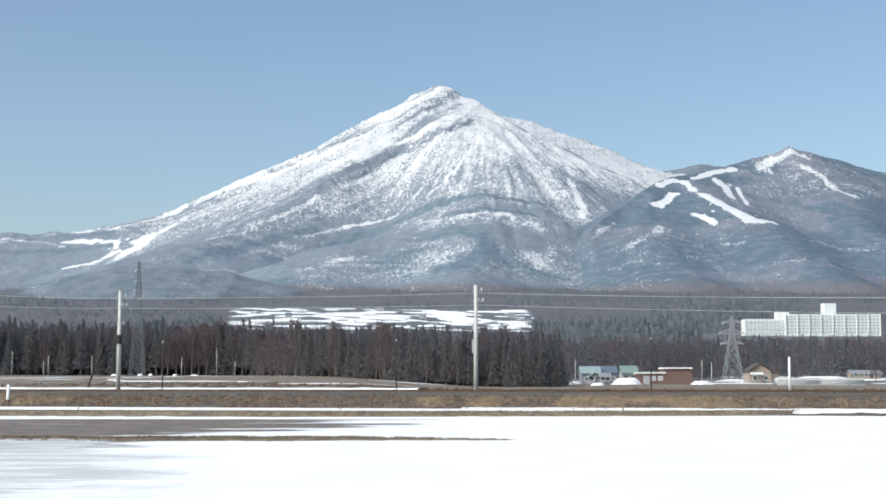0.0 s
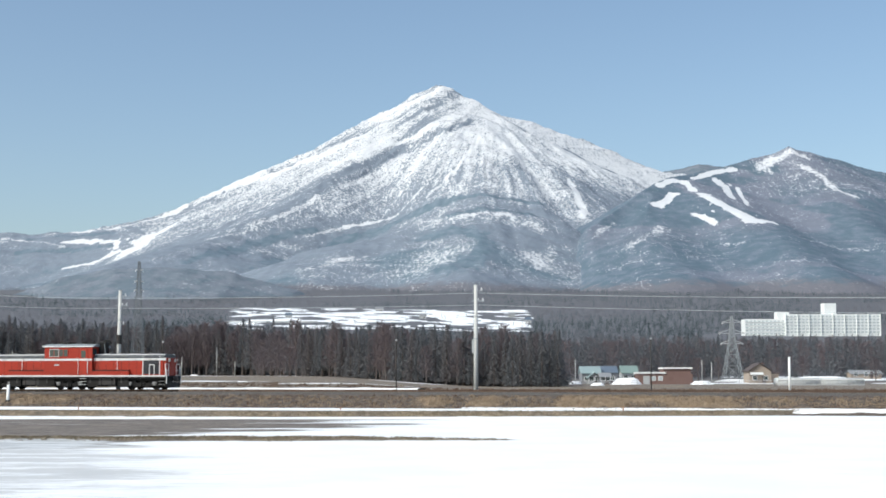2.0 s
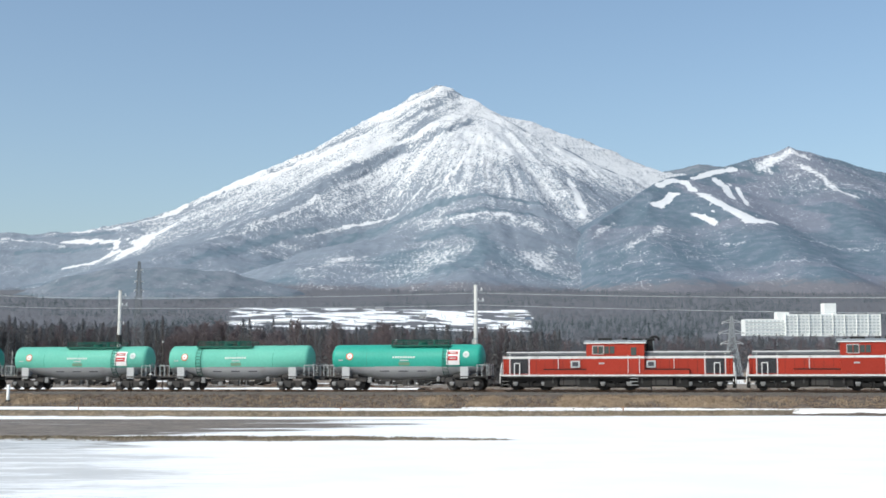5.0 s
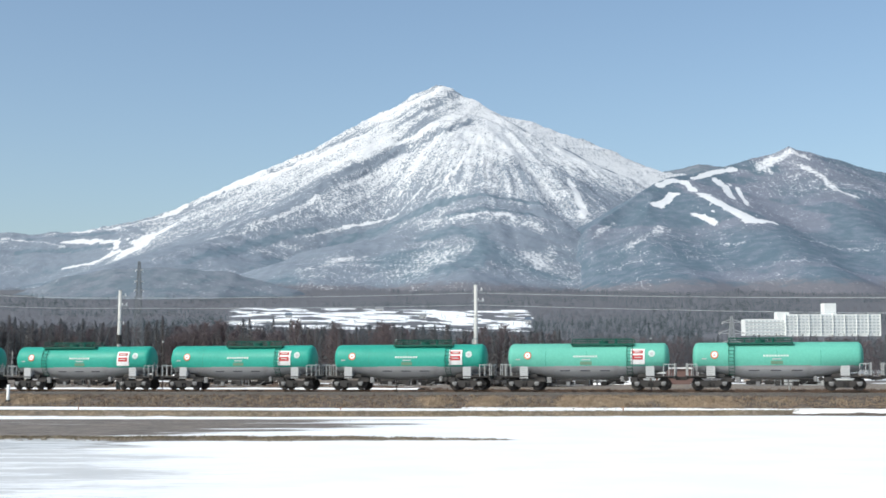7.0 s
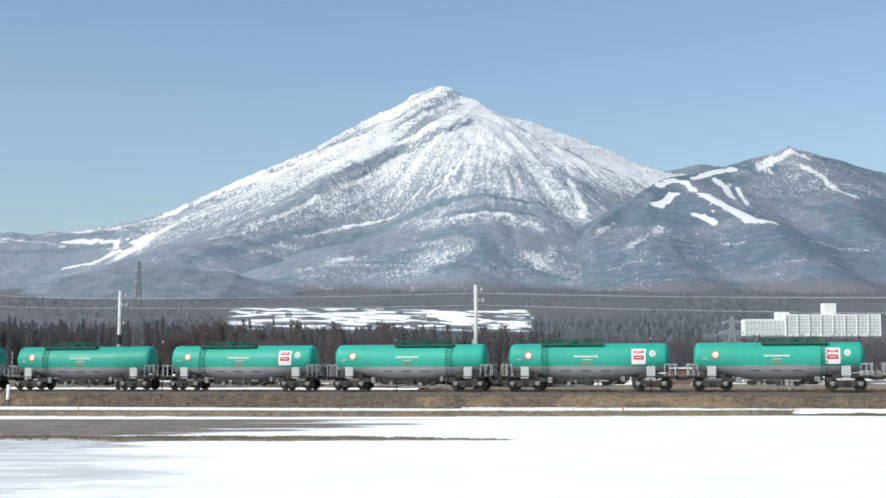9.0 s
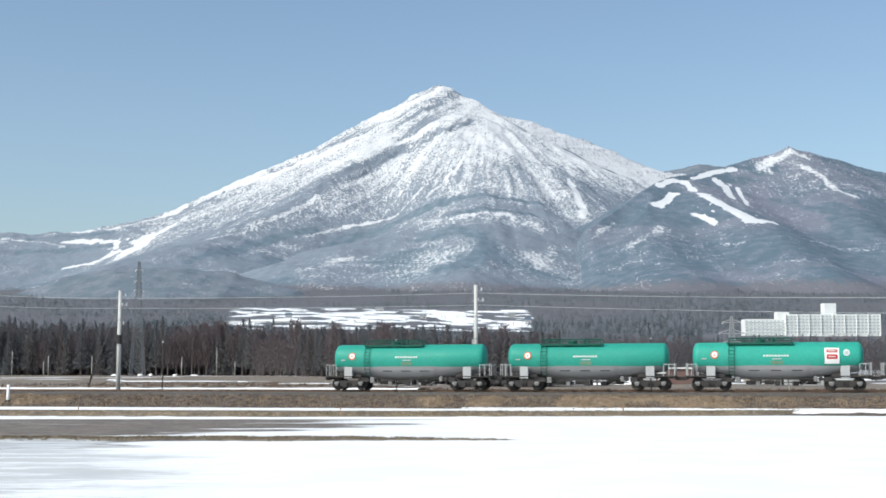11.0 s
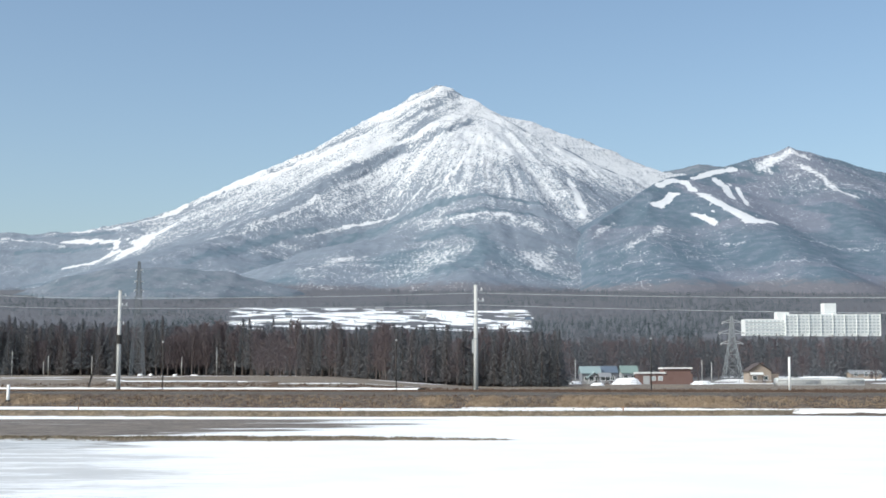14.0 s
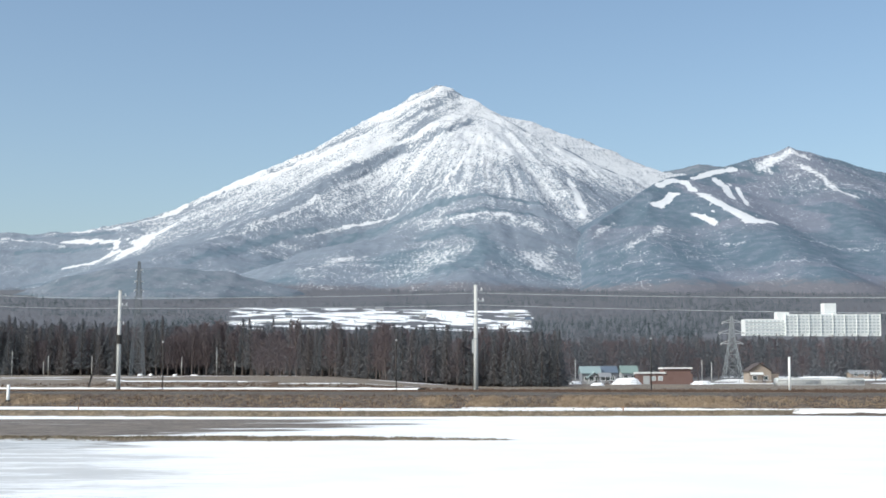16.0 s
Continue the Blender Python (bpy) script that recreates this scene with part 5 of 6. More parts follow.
def make_pylon(x, y, z0, h, base, top_w, arms, label, thick, pitch, steel):
    pylon = thing("pylon", label, "pylon", "power pylons", (x, y, z0))

    def width(z):
        waist = 0.62 * h
        return base + (top_w * 1.6 - base) * min(1, z / waist) if z < waist else top_w * 1.6 + (top_w * 0.5 - top_w * 1.6) * (z - waist) / (h - waist)

    levels, z = [0.0], 0.0
    while z < h - 0.6:
        z += max(1.0, pitch * width(z))
        levels.append(min(z, h))
    for sx in (-1, 1):
        for sy in (-1, 1):
            bm = bmesh.new()
            chain(bm, [(sx * width(z) / 2, sy * width(z) / 2, z) for z in levels], thick, 4)
            part("leg", bm, steel, pylon)
    for a, b in zip(levels[:-1], levels[1:]):
        bm = bmesh.new()
        wa, wb = width(a) / 2, width(b) / 2
        for s in (-1, 1):
            rod(bm, (-wa, s * wa, a), (wb, s * wb, b), thick * 0.6, seg=4)
            rod(bm, (wa, s * wa, a), (-wb, s * wb, b), thick * 0.6, seg=4)
            rod(bm, (s * wa, -wa, a), (s * wb, wb, b), thick * 0.6, seg=4)
            rod(bm, (s * wa, wa, a), (s * wb, -wb, b), thick * 0.6, seg=4)
            rod(bm, (-wb, s * wb, b), (wb, s * wb, b), thick * 0.6, seg=4)
        part("bracing", bm, steel, pylon)
    for z, reach in arms:
        w = width(z) / 2
        for s in (-1, 1):
            bm = bmesh.new()
            rod(bm, (s * w, -w, z), (s * reach, 0, z + 0.1), thick, seg=4)
            rod(bm, (s * w, w, z), (s * reach, 0, z + 0.1), thick, seg=4)
            rod(bm, (s * w * 0.8, 0, z + reach * 0.3), (s * reach, 0, z + 0.1), thick, seg=4)
            arm = part("cross_arm", bm, M_PALEGREY, pylon)
            part("insulator", rods(thick, ((s * (reach - 0.1), 0, z - 0.35), (s * (reach - 0.1), 0, z + 0.05)), seg=6), M_WHITE, arm)
    return pylon


low, high = (81.88, 385, 1.25), (82.29, 385, 20.72)
PYLON_E = (low[0], 385.0, low[2])
make_pylon(low[0], 385.0, foot_of(low[0], 385), high[2] - foot_of(low[0], 385), 5.2, 1.1, ((10.4, 3.2), (13.3, 3.7), (16.4, 2.8)), "grey lattice power pylon with three cross arms", 0.1, 0.8, M_STEEL)
low, high = (-67.41, 300, 1.21), (-67.9, 300, 29.18)
make_pylon(low[0], 300.0, foot_of(low[0], 300), high[2] - foot_of(low[0], 300), 2.9, 0.75, ((19.0, 1.1), (21.0, 1.0), (23.5, 0.9)), "slim dark lattice pylon at the edge of the wood", 0.055, 1.0, M_DARKSTEEL)


# ---- trees ----
def bark(name, colour):
    n = Nodes(name)
    f = n.noise(6, 5, n.place((1, 1, 0.3), own=True))
    n.bump(f, 0.6, 0.03)
    return n.finish(n.mix(f, tuple(c * 0.6 for c in colour), tuple(c * 1.3 for c in colour)), 0.9, 0.0, 0.1)


def foliage(name, a, b, c):
    """Needles or twigs: colour shifts from clump to clump and tree to tree."""
    n = Nodes(name)
    island = n.put("ShaderNodeNewGeometry").outputs["Random Per Island"]
    own = n.put("ShaderNodeObjectInfo").outputs["Random"]
    broad = n.noise(0.05, 3, n.place())
    col = n.mix(island, a, b)
    col = n.mix(n.ramp(n.math('ADD', n.math('MULTIPLY', own, 0.5), n.math('MULTIPLY', broad, 0.6)), 0.35, 0.85, 0.0, 0.7), col, c)
    material = n.finish(col, 0.9, 0.0, 0.1)
    through_leaf, both = n.put("ShaderNodeBsdfTranslucent"), n.put("ShaderNodeMixShader")
    both.inputs["Fac"].default_value = 0.35
    n.link(col, through_leaf.inputs["Color"])
    n.link(n.shader.outputs["BSDF"], both.inputs[1])
    n.link(through_leaf.outputs["BSDF"], both.inputs[2])
    n.link(both.outputs["Shader"], n.tree.nodes["Material Output"].inputs["Surface"])
    return material


M_BARK = bark("conifer_bark", (0.14, 0.118, 0.108))
M_PALEBARK = bark("larch_bark", (0.15, 0.128, 0.12))
# needles lifted to a pale blue-grey, which paints in the haze over the wood
M_HAZYNEEDLE = foliage("conifer_needles", (0.15, 0.163, 0.178), (0.185, 0.192, 0.198), (0.195, 0.172, 0.17))
M_TWIG = foliage("bare_twigs", (0.165, 0.138, 0.142), (0.23, 0.186, 0.188), (0.19, 0.17, 0.18))
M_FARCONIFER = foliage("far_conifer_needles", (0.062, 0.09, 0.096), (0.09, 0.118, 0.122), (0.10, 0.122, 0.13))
# twigs of the far slope, greyed towards blue: haze put into the colour
M_FARHAZYTWIG = foliage("far_bare_twigs", (0.155, 0.155, 0.17), (0.212, 0.204, 0.218), (0.182, 0.182, 0.2))


def conifer_shape(seed, h, spread, bare, count, wide=1.0):
    """A slender ragged crown of many small sprays, as points and triangles."""
    rng = random.Random(seed)
    lobes = [rng.uniform(0.7, 1.2) for _ in range(9)]
    verts, tris = [], []
    for _ in range(count):
        f = rng.random() ** 1.25
        a = rng.uniform(0, math.tau)
        tier = 0.82 + 0.3 * math.sin(f * 34 + 2.0 * a)
        rim = (spread * (1 - f) ** 0.72 * tier * lobes[int(a / math.tau * 9) % 9] + 0.07) * math.sqrt(rng.random())
        p = Vector((math.cos(a) * rim, math.sin(a) * rim, h * (bare + (1 - bare) * f)))
        d = Vector((math.cos(a), math.sin(a), rng.uniform(-1.0, 0.7))).normalized() * (0.25 + 0.75 * (1 - f)) * rng.uniform(0.35, 0.8)
        side = d.cross(Vector((rng.uniform(-1, 1), rng.uniform(-1, 1), rng.uniform(-1, 1)))).normalized() * rng.uniform(0.08, 0.2) * wide
        n0 = len(verts)
        verts += [tuple(p - side), tuple(p + side), tuple(p + d)]
        tris.append((n0, n0 + 1, n0 + 2))
    n0 = len(verts)
    verts += [(0.1, 0, h * 0.9), (-0.06, 0.08, h * 0.9), (-0.06, -0.08, h * 0.9), (0, 0, h * 1.02)]
    tris += [(n0, n0 + 1, n0 + 3), (n0 + 1, n0 + 2, n0 + 3), (n0 + 2, n0, n0 + 3)]
    return np.array(verts), np.array(tris)


def twig_shape(seed, h, spread, count, wide=1.0):
    """Limbs and a haze of bare twigs round a trunk."""
    rng = random.Random(seed)
    verts, tris = [], []
    for _ in range(count):
        f = rng.random() ** 0.8
        z = h * (0.16 + 0.82 * f)
        rim = spread * math.sqrt(max(0.03, 1 - ((f - 0.38) / 0.64) ** 2))
        a, r = rng.uniform(0, math.tau), rim * rng.uniform(0.05, 0.85)
        p = Vector((math.cos(a) * r, math.sin(a) * r, z))
        d = Vector((math.cos(a) * rng.uniform(0.3, 1), math.sin(a) * rng.uniform(0.3, 1), rng.uniform(0.3, 1.3))).normalized() * rng.uniform(0.5, 1.3) * h * 0.085
        side = d.cross(Vector((rng.uniform(-1, 1), rng.uniform(-1, 1), rng.uniform(-1, 1)))).normalized() * rng.uniform(0.035, 0.085) * wide
        n0 = len(verts)
        verts += [tuple(p - side), tuple(p + side), tuple(p + d)]
        tris.append((n0, n0 + 1, n0 + 2))
    return np.array(verts), np.array(tris)


def as_mesh(name, verts, tris, material):
    me = bpy.data.meshes.new(name)
    me.from_pydata(verts.tolist(), [], tris.tolist())
    me.materials.append(material)
    return me


def tree_pattern(name, seed, h, spread, bare, bushy):
    """One tree with its parts, to be copied."""
    label = "bare brownish larch with fine leafless twigs" if bushy else "dark green-brown conifer in a dense row"
    tree = thing(name, label, "tree", "trees along the wood's edge")
    bm = bmesh.new()
    rod(bm, (0, 0, -0.5), (0, 0, h * 0.55), h * 0.014 + 0.04, h * 0.008 + 0.02, 7)
    rod(bm, (0, 0, h * 0.55), (0, 0, h * 0.97), h * 0.008 + 0.02, 0.02, 5)
    part("trunk", bm, M_PALEBARK if bushy else M_BARK, tree)
    if bushy:
        rng = random.Random(seed)
        for _ in range(8):
            z, a, r = h * rng.uniform(0.25, 0.8), rng.uniform(0, math.tau), spread * rng.uniform(0.5, 0.9)
            part("limb", rod(bmesh.new(), (0, 0, z), (math.cos(a) * r, math.sin(a) * r, z + h * rng.uniform(0.1, 0.22)), 0.065, 0.02, 4), M_PALEBARK, tree)
    shape = twig_shape(seed, h, spread, 850, 1.15) if bushy else conifer_shape(seed, h, spread, bare, 1500)
    crown = new("crown", as_mesh("crown", *shape, M_TWIG if bushy else M_HAZYNEEDLE))
    crown.parent = tree
    return tree


PATTERNS = [tree_pattern("conifer", 11 + k, 1.0 * h, sp, ba, False) for k, (h, sp, ba) in enumerate(((14.2, 1.9, 0.12), (13.2, 1.7, 0.06), (15.0, 1.95, 0.16), (12.6, 2.1, 0.03)))]
PATTERNS += [tree_pattern("larch", 31 + k, h, sp, 0, True) for k, (h, sp) in enumerate(((13.0, 2.6), (10.5, 3.0), (14.0, 2.4)))]


def wood_edge(u):
    """Distance of the wood's edge by bearing (x over y)."""
    return float(np.interp(u, (-0.4, -0.15, -0.07, -0.03, 0.088, 0.093, 0.5), (366, 352, 300, 262, 250, 420, 430)))


def height_of_wood(u):
    return float(np.interp(u, (-0.4, -0.16, -0.12, -0.08, -0.03, 0.09, 0.1), (1.0, 0.96, 0.9, 0.84, 0.81, 0.79, 0.83)))


rng = random.Random(21)
used = set()
for row in range(3):
    u = -0.345 + 0.004 * row
    while u < 0.088:
        y = wood_edge(u) + row * 4.5 + rng.uniform(-1.5, 1.5)
        x = u * y
        scale = height_of_wood(u) * rng.uniform(0.84, 1.1)
        bushy = rng.random() < (0.62 if -0.2 < u < -0.1 else 0.22)
        k = rng.randrange(4, 7) if bushy else rng.randrange(4)
        if -0.08 < u and not bushy:
            k = 3 if rng.random() < 0.6 else 1
        m = pose(x, y, foot_of(x, y), rng.uniform(-2, 2), rng.uniform(-2, 2), rng.uniform(0, 360))
        if k in used:
            tree = copy_thing(PATTERNS[k], m)
        else:
            tree = PATTERNS[k]
            used.add(k)
            tree.matrix_basis = m
        tree.scale = (scale * rng.uniform(0.9, 1.15), scale * rng.uniform(0.9, 1.15), scale)
        u += rng.uniform(1.3, 2.3) / y * (1.0 if u < -0.07 else 0.95)


def plant(name, shapes, spots, material, label):
    """Far woods as one mesh: each spot is x, y, z, scale, shape number."""
    V, F, n0 = [], [], 0
    rng = random.Random(5)
    for x, y, z, scale, k in spots:
        v, f = shapes[k]
        a = rng.uniform(0, math.tau)
        c, s = math.cos(a) * scale, math.sin(a) * scale
        w = np.empty_like(v)
        w[:, 0], w[:, 1], w[:, 2] = v[:, 0] * c - v[:, 1] * s + x, v[:, 0] * s + v[:, 1] * c + y, v[:, 2] * scale + z - 0.3
        V.append(w)
        F.append(f + n0)
        n0 += len(v)
    return tagged(new(name, as_mesh(name, np.concatenate(V), np.concatenate(F), material)), label, "woods", kind="stuff")


SPRUCE = [conifer_shape(50 + k, 14, 2.1, 0.05, 330, 2.0) for k in range(4)]
LARCH = [twig_shape(60 + k, 13, 2.4, 230, 1.7) for k in range(3)]
near = []
for _ in range(2700):
    u = rng.uniform(-0.36, 0.37)
    deep = rng.random() ** 1.5
    edge = wood_edge(u)
    y = edge + 12 + deep * (95 if u < 0.09 else 120)
    if u > 0.09 and rng.random() < 0.12:
        y = edge - rng.uniform(0, 25)
    scale = height_of_wood(u) * rng.uniform(0.72, 1.1) * (1.0 if u > 0.09 else 1.0 - 0.1 * deep)
    near.append((u * y, y, scale, rng.randrange(3), rng.random() < 0.24))
feet = ground_height(np.array([p[0] for p in near]), np.array([p[1] for p in near]))
near_dark = [(p[0], p[1], float(z), p[2], p[3]) for p, z in zip(near, feet) if not p[4]]
near_bare = [(p[0], p[1], float(z), p[2], p[3]) for p, z in zip(near, feet) if p[4]]
plant("conifer_wood", SPRUCE, near_dark, M_HAZYNEEDLE, "dense dark conifer wood behind the fields")
plant("larch_wood", LARCH, near_bare, M_TWIG, "leafless brownish larches among the conifers")
FAR_SPRUCE = [conifer_shape(70 + k, 12, 3.0, 0.02, 46, 6.0) for k in range(4)]
FAR_LARCH = [twig_shape(80 + k, 10, 5.5, 46, 4.6) for k in range(3)]
wild = np.random.default_rng(9)
COUNT = 24000
fy = 680 + 1850 * wild.random(COUNT)
fu = wild.uniform(-0.40, 0.42, COUNT)
keep = ~((fy > 1130) & (fy < 1800) & (fu > -0.158) & (fu < 0.066)) | (wild.random(COUNT) < 0.06)
keep &= ~((fy < 1075) & (fu > 0.19) & (fu < 0.35))
fy, fu = fy[keep], fu[keep]
fx = fu * fy
fz = ground_height(fx, fy)
kind_of_wood = fbm(fx / 190, fy / 260, 3, 95) + wild.uniform(-0.05, 0.05, len(fx))
size = wild.uniform(0.34, 0.66, len(fx))
pick = wild.integers(0, 3, len(fx))
rows = list(zip(fx.tolist(), fy.tolist(), fz.tolist(), size.tolist(), pick.tolist()))
far_dark = [r for r, k in zip(rows, kind_of_wood) if k > 0.52]
far_bare = [r for r, k in zip(rows, kind_of_wood) if k <= 0.52]
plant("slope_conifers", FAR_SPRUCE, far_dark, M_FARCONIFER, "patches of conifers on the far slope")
plant("slope_woods", FAR_LARCH, far_bare, M_FARHAZYTWIG, "leafless purple-brown woods on the far slope")


# ---- houses and sheds beyond the line ----
M_HOTEL = paint("white_rendered_wall", (0.74, 0.76, 0.75), 0.7, (0.5, 0.52, 0.52), 0.3, 0.06)
M_HOTELPANE = glass("far_window_pane", (0.56, 0.62, 0.64))
M_BLUEROOF = paint("blue_metal_roof", (0.12, 0.155, 0.20), 0.45, (0.2, 0.22, 0.24), 0.4, 0.4)
M_GREENROOF = paint("green_metal_roof", (0.20, 0.27, 0.25), 0.45, (0.2, 0.22, 0.2), 0.4, 0.4)
M_TEALROOF = paint("pale_teal_metal_roof", (0.27, 0.345, 0.35), 0.5, (0.2, 0.22, 0.22), 0.4, 0.4)
M_GREYROOF = paint("grey_metal_roof", (0.25, 0.26, 0.27), 0.5, (0.15, 0.15, 0.15), 0.4, 0.4)
M_BRICK = paint("red_brown_siding", (0.19, 0.12, 0.105), 0.8, (0.15, 0.09, 0.075), 0.4, 0.4)
M_TAN = paint("tan_siding", (0.33, 0.275, 0.225), 0.8, (0.3, 0.22, 0.16), 0.4, 0.4)
M_SIDING = paint("grey_blue_siding", (0.22, 0.225, 0.24), 0.8, (0.18, 0.18, 0.19), 0.4, 0.4)
M_DARKROOF = paint("dark_tiled_roof", (0.10, 0.08, 0.075), 0.7, (0.05, 0.05, 0.05), 0.4, 0.4)
M_POLYTHENE = paint("milky_film", (0.52, 0.54, 0.54), 0.5, (0.45, 0.45, 0.43), 0.4, 0.3)


def make_house(x0, x1, y, z0, eaves, ridge, deep, wall, roof, label, rows=1, gable_front=False, snow=False):
    house = thing("house", label, "house", "houses beyond the track", ((x0 + x1) / 2, y, z0))
    w = (x1 - x0) / 2
    part("wall", boxes((-w, w, 0, deep, -0.4, eaves)), wall, house)
    if gable_front:
        gable = prism([(-w, eaves), (w, eaves), (0, ridge)], 0.0, deep, 'y')
        part("gable", gable, wall, house)
        for s in (-1, 1):
            part("roof", prism([(s * (w + 0.4), eaves - 0.15), (0, ridge + 0.12), (0, ridge + 0.32), (s * (w + 0.4), eaves + 0.05)], -0.5, deep + 0.5, 'y'), roof, house)
    else:
        part("gable", prism([(0, eaves), (deep, eaves), (deep / 2, ridge)], -w, w), wall, house)
        for a, b in ((-0.5, deep / 2), (deep + 0.5, deep / 2)):
            part("roof", prism([(a, eaves - 0.12), (b, ridge + 0.12), (b, ridge + 0.3), (a, eaves + 0.06)], -w - 0.4, w + 0.4), M_SNOW if snow else roof, house)
    count = max(2, int(w * 2 / 2.6))
    for r in range(rows):
        for k in range(count):
            c = -w + (k + 0.5) * 2 * w / count
            z = 0.9 + 2.6 * r
            win = part("window", boxes((c - 0.62, c + 0.62, -0.06, 0.02, z - 0.06, z + 1.16)), M_WHITE, house)
            part("pane", boxes((c - 0.5, c + 0.5, -0.075, -0.055, z + 0.04, z + 1.06)), M_PANE, win)
            part("mullion", boxes((c - 0.03, c + 0.03, -0.085, -0.07, z, z + 1.1)), M_WHITE, win)
    part("door", boxes((w * 0.35 - 0.45, w * 0.35 + 0.45, -0.05, 0.03, 0, 2.0)), M_DARKROOF, house)
    return house


def house_between(ax, bx, y, **kw):
    return make_house(ax, bx, y, foot_of((ax + bx) / 2, y), **kw)


D = 360.0
house_between((36.73, 360, 3.09)[0], (41.51, 360, 3.09)[0], D, eaves=2.9, ridge=4.5, deep=7, wall=M_SIDING, roof=M_TEALROOF, label="dark timber house with a pale teal metal roof")
house_between(38.2, 41.2, D - 3.0, eaves=1.7, ridge=2.9, deep=3.5, wall=M_PALEGREY, roof=M_TEALROOF, label="small pale porch with a gable roof", gable_front=True)
house_between((41.67, 364, 3.1)[0], (46.5, 364, 3.1)[0], D + 4, eaves=2.9, ridge=4.4, deep=7, wall=M_SIDING, roof=M_BLUEROOF, label="low house with a blue metal roof", gable_front=False)
house_between((48.92, 372, 3.43)[0], (53.08, 372, 3.43)[0], D + 12, eaves=2.5, ridge=4.3, deep=6, wall=M_PALEGREY, roof=M_GREENROOF, label="small shed with a greenish metal roof")
villa = house_between(82.3, 88.2, D + 6, eaves=3.3, ridge=5.2, deep=7, wall=M_TAN, roof=M_DARKROOF, label="tan two-storey house with a dark gable roof and balcony", rows=1, gable_front=True)
part("balcony", boxes((-2.9, 0.6, -1.2, 0.0, 2.15, 2.3)), M_DARKROOF, villa)
part("balcony_rail", boxes((-2.9, 0.6, -1.22, -1.16, 2.3, 2.95)), M_WHITE, villa, "white balcony rail")
part("side_wing", boxes((2.9, 5.2, 1.0, 6.0, -0.3, 2.6)), M_TAN, villa)
part("wing_roof", boxes((2.8, 5.4, 0.7, 6.2, 2.6, 2.85)), M_DARKROOF, villa)
part("chimney", boxes((1.2, 1.6, 3.0, 3.4, 4.2, 5.7)), M_BRICK, villa)


def make_flat_building():
    a, b = (50.65, 352, 2.2), (64.52, 352, 2.2)
    x0, x1, z0 = a[0], b[0], foot_of(a[0], 352)
    w = x1 - x0
    hall = thing("workshop", "flat red-brown workshop with white roof edges", "workshop", place=(x0, 352.0, z0))
    part("wall", boxes((0, w, 0, 8, -0.3, 2.75)), M_BRICK, hall)
    part("roof", boxes((-0.25, w * 0.5, -0.3, 8.3, 2.75, 3.2)), M_WHITE, hall, "white flat roof edge")
    part("upper_wall", boxes((w * 0.46, w * 0.97, 0.4, 7, 2.75, 4.0)), M_BRICK, hall)
    part("upper_roof", boxes((w * 0.44, w * 1.0, 0.0, 7.4, 4.0, 4.4)), M_WHITE, hall, "white flat roof edge")
    part("gate", boxes((w * 0.08, w * 0.2, -0.06, 0.02, 0, 2.2)), M_PALEGREY, hall)
    for k in range(2):
        c = w * (0.27 + 0.13 * k)
        win = part("window", boxes((c - 0.6, c + 0.6, -0.06, 0.02, 1.0, 2.1)), M_WHITE, hall)
        part("pane", boxes((c - 0.5, c + 0.5, -0.075, -0.055, 1.08, 2.02)), M_HOTELPANE, win)


make_flat_building()


def mound(name, x, y, rx, ry, h, label, seed):
    """A heap of snow with an uneven outline."""
    t = np.linspace(-1, 1, 25)
    A, B = np.meshgrid(t, t)
    r = np.sqrt(A * A + B * B)
    lump = 0.75 + 0.5 * fbm(A * 3, B * 3, 3, seed)
    Z = h * np.clip(1.25 * (1 - r ** 3), -0.15, 1) * lump
    X, Y = x + A * rx, y + B * ry
    Z = Z + foot_of(x, y)
    return tagged(sheet(name, X, Y, Z, [], M_SNOW), label, "snow mound")


for x0_, x1_, y, h, seed in (((42.63, 345, 1.92)[0], (50.36, 345, 1.92)[0], 345, 1.45, 1), ((32.34, 356, 2.79)[0], (36.32, 356, 2.79)[0], 356, 0.7, 2), ((61.75, 340, 2.2)[0], (67.39, 340, 2.2)[0], 340, 0.8, 3), ((32.45, 300, 0.47)[0], (35.56, 300, 0.47)[0], 300, 0.6, 4), ((75.48, 380, 2.2)[0], (92.66, 380, 2.2)[0], 379, 0.5, 5), ((102.59, 395, 4.16)[0], (118.16, 395, 4.16)[0], 397, 0.7, 6)):
    mound("snow_mound", (x0_ + x1_) / 2, y, (x1_ - x0_) / 2, 4.0, h, "heap of old snow beside the buildings", seed)


for x, y, rx, ry, h, seed in ((-37.5, 172.5, 3.6, 0.9, 0.09, 11), (-47.5, 197, 1.2, 1.0, 0.12, 12), (-42.3, 178, 1.0, 0.8, 0.1, 13), (-13.5, 146, 4.5, 0.8, 0.08, 14), (-24.7, 168, 0.7, 0.7, 0.1, 15), (-84, 350, 1.5, 1.0, 0.35, 16), (-78, 351, 0.8, 0.8, 0.4, 17), (-75.5, 352, 0.6, 0.6, 0.45, 18), (-64, 350, 1.1, 0.8, 0.3, 19), (-69, 351, 0.7, 0.7, 0.35, 20)):
    mound("snow_patch", x, y, rx, ry, h, "thin leftover patch of old snow on the brown field", seed)


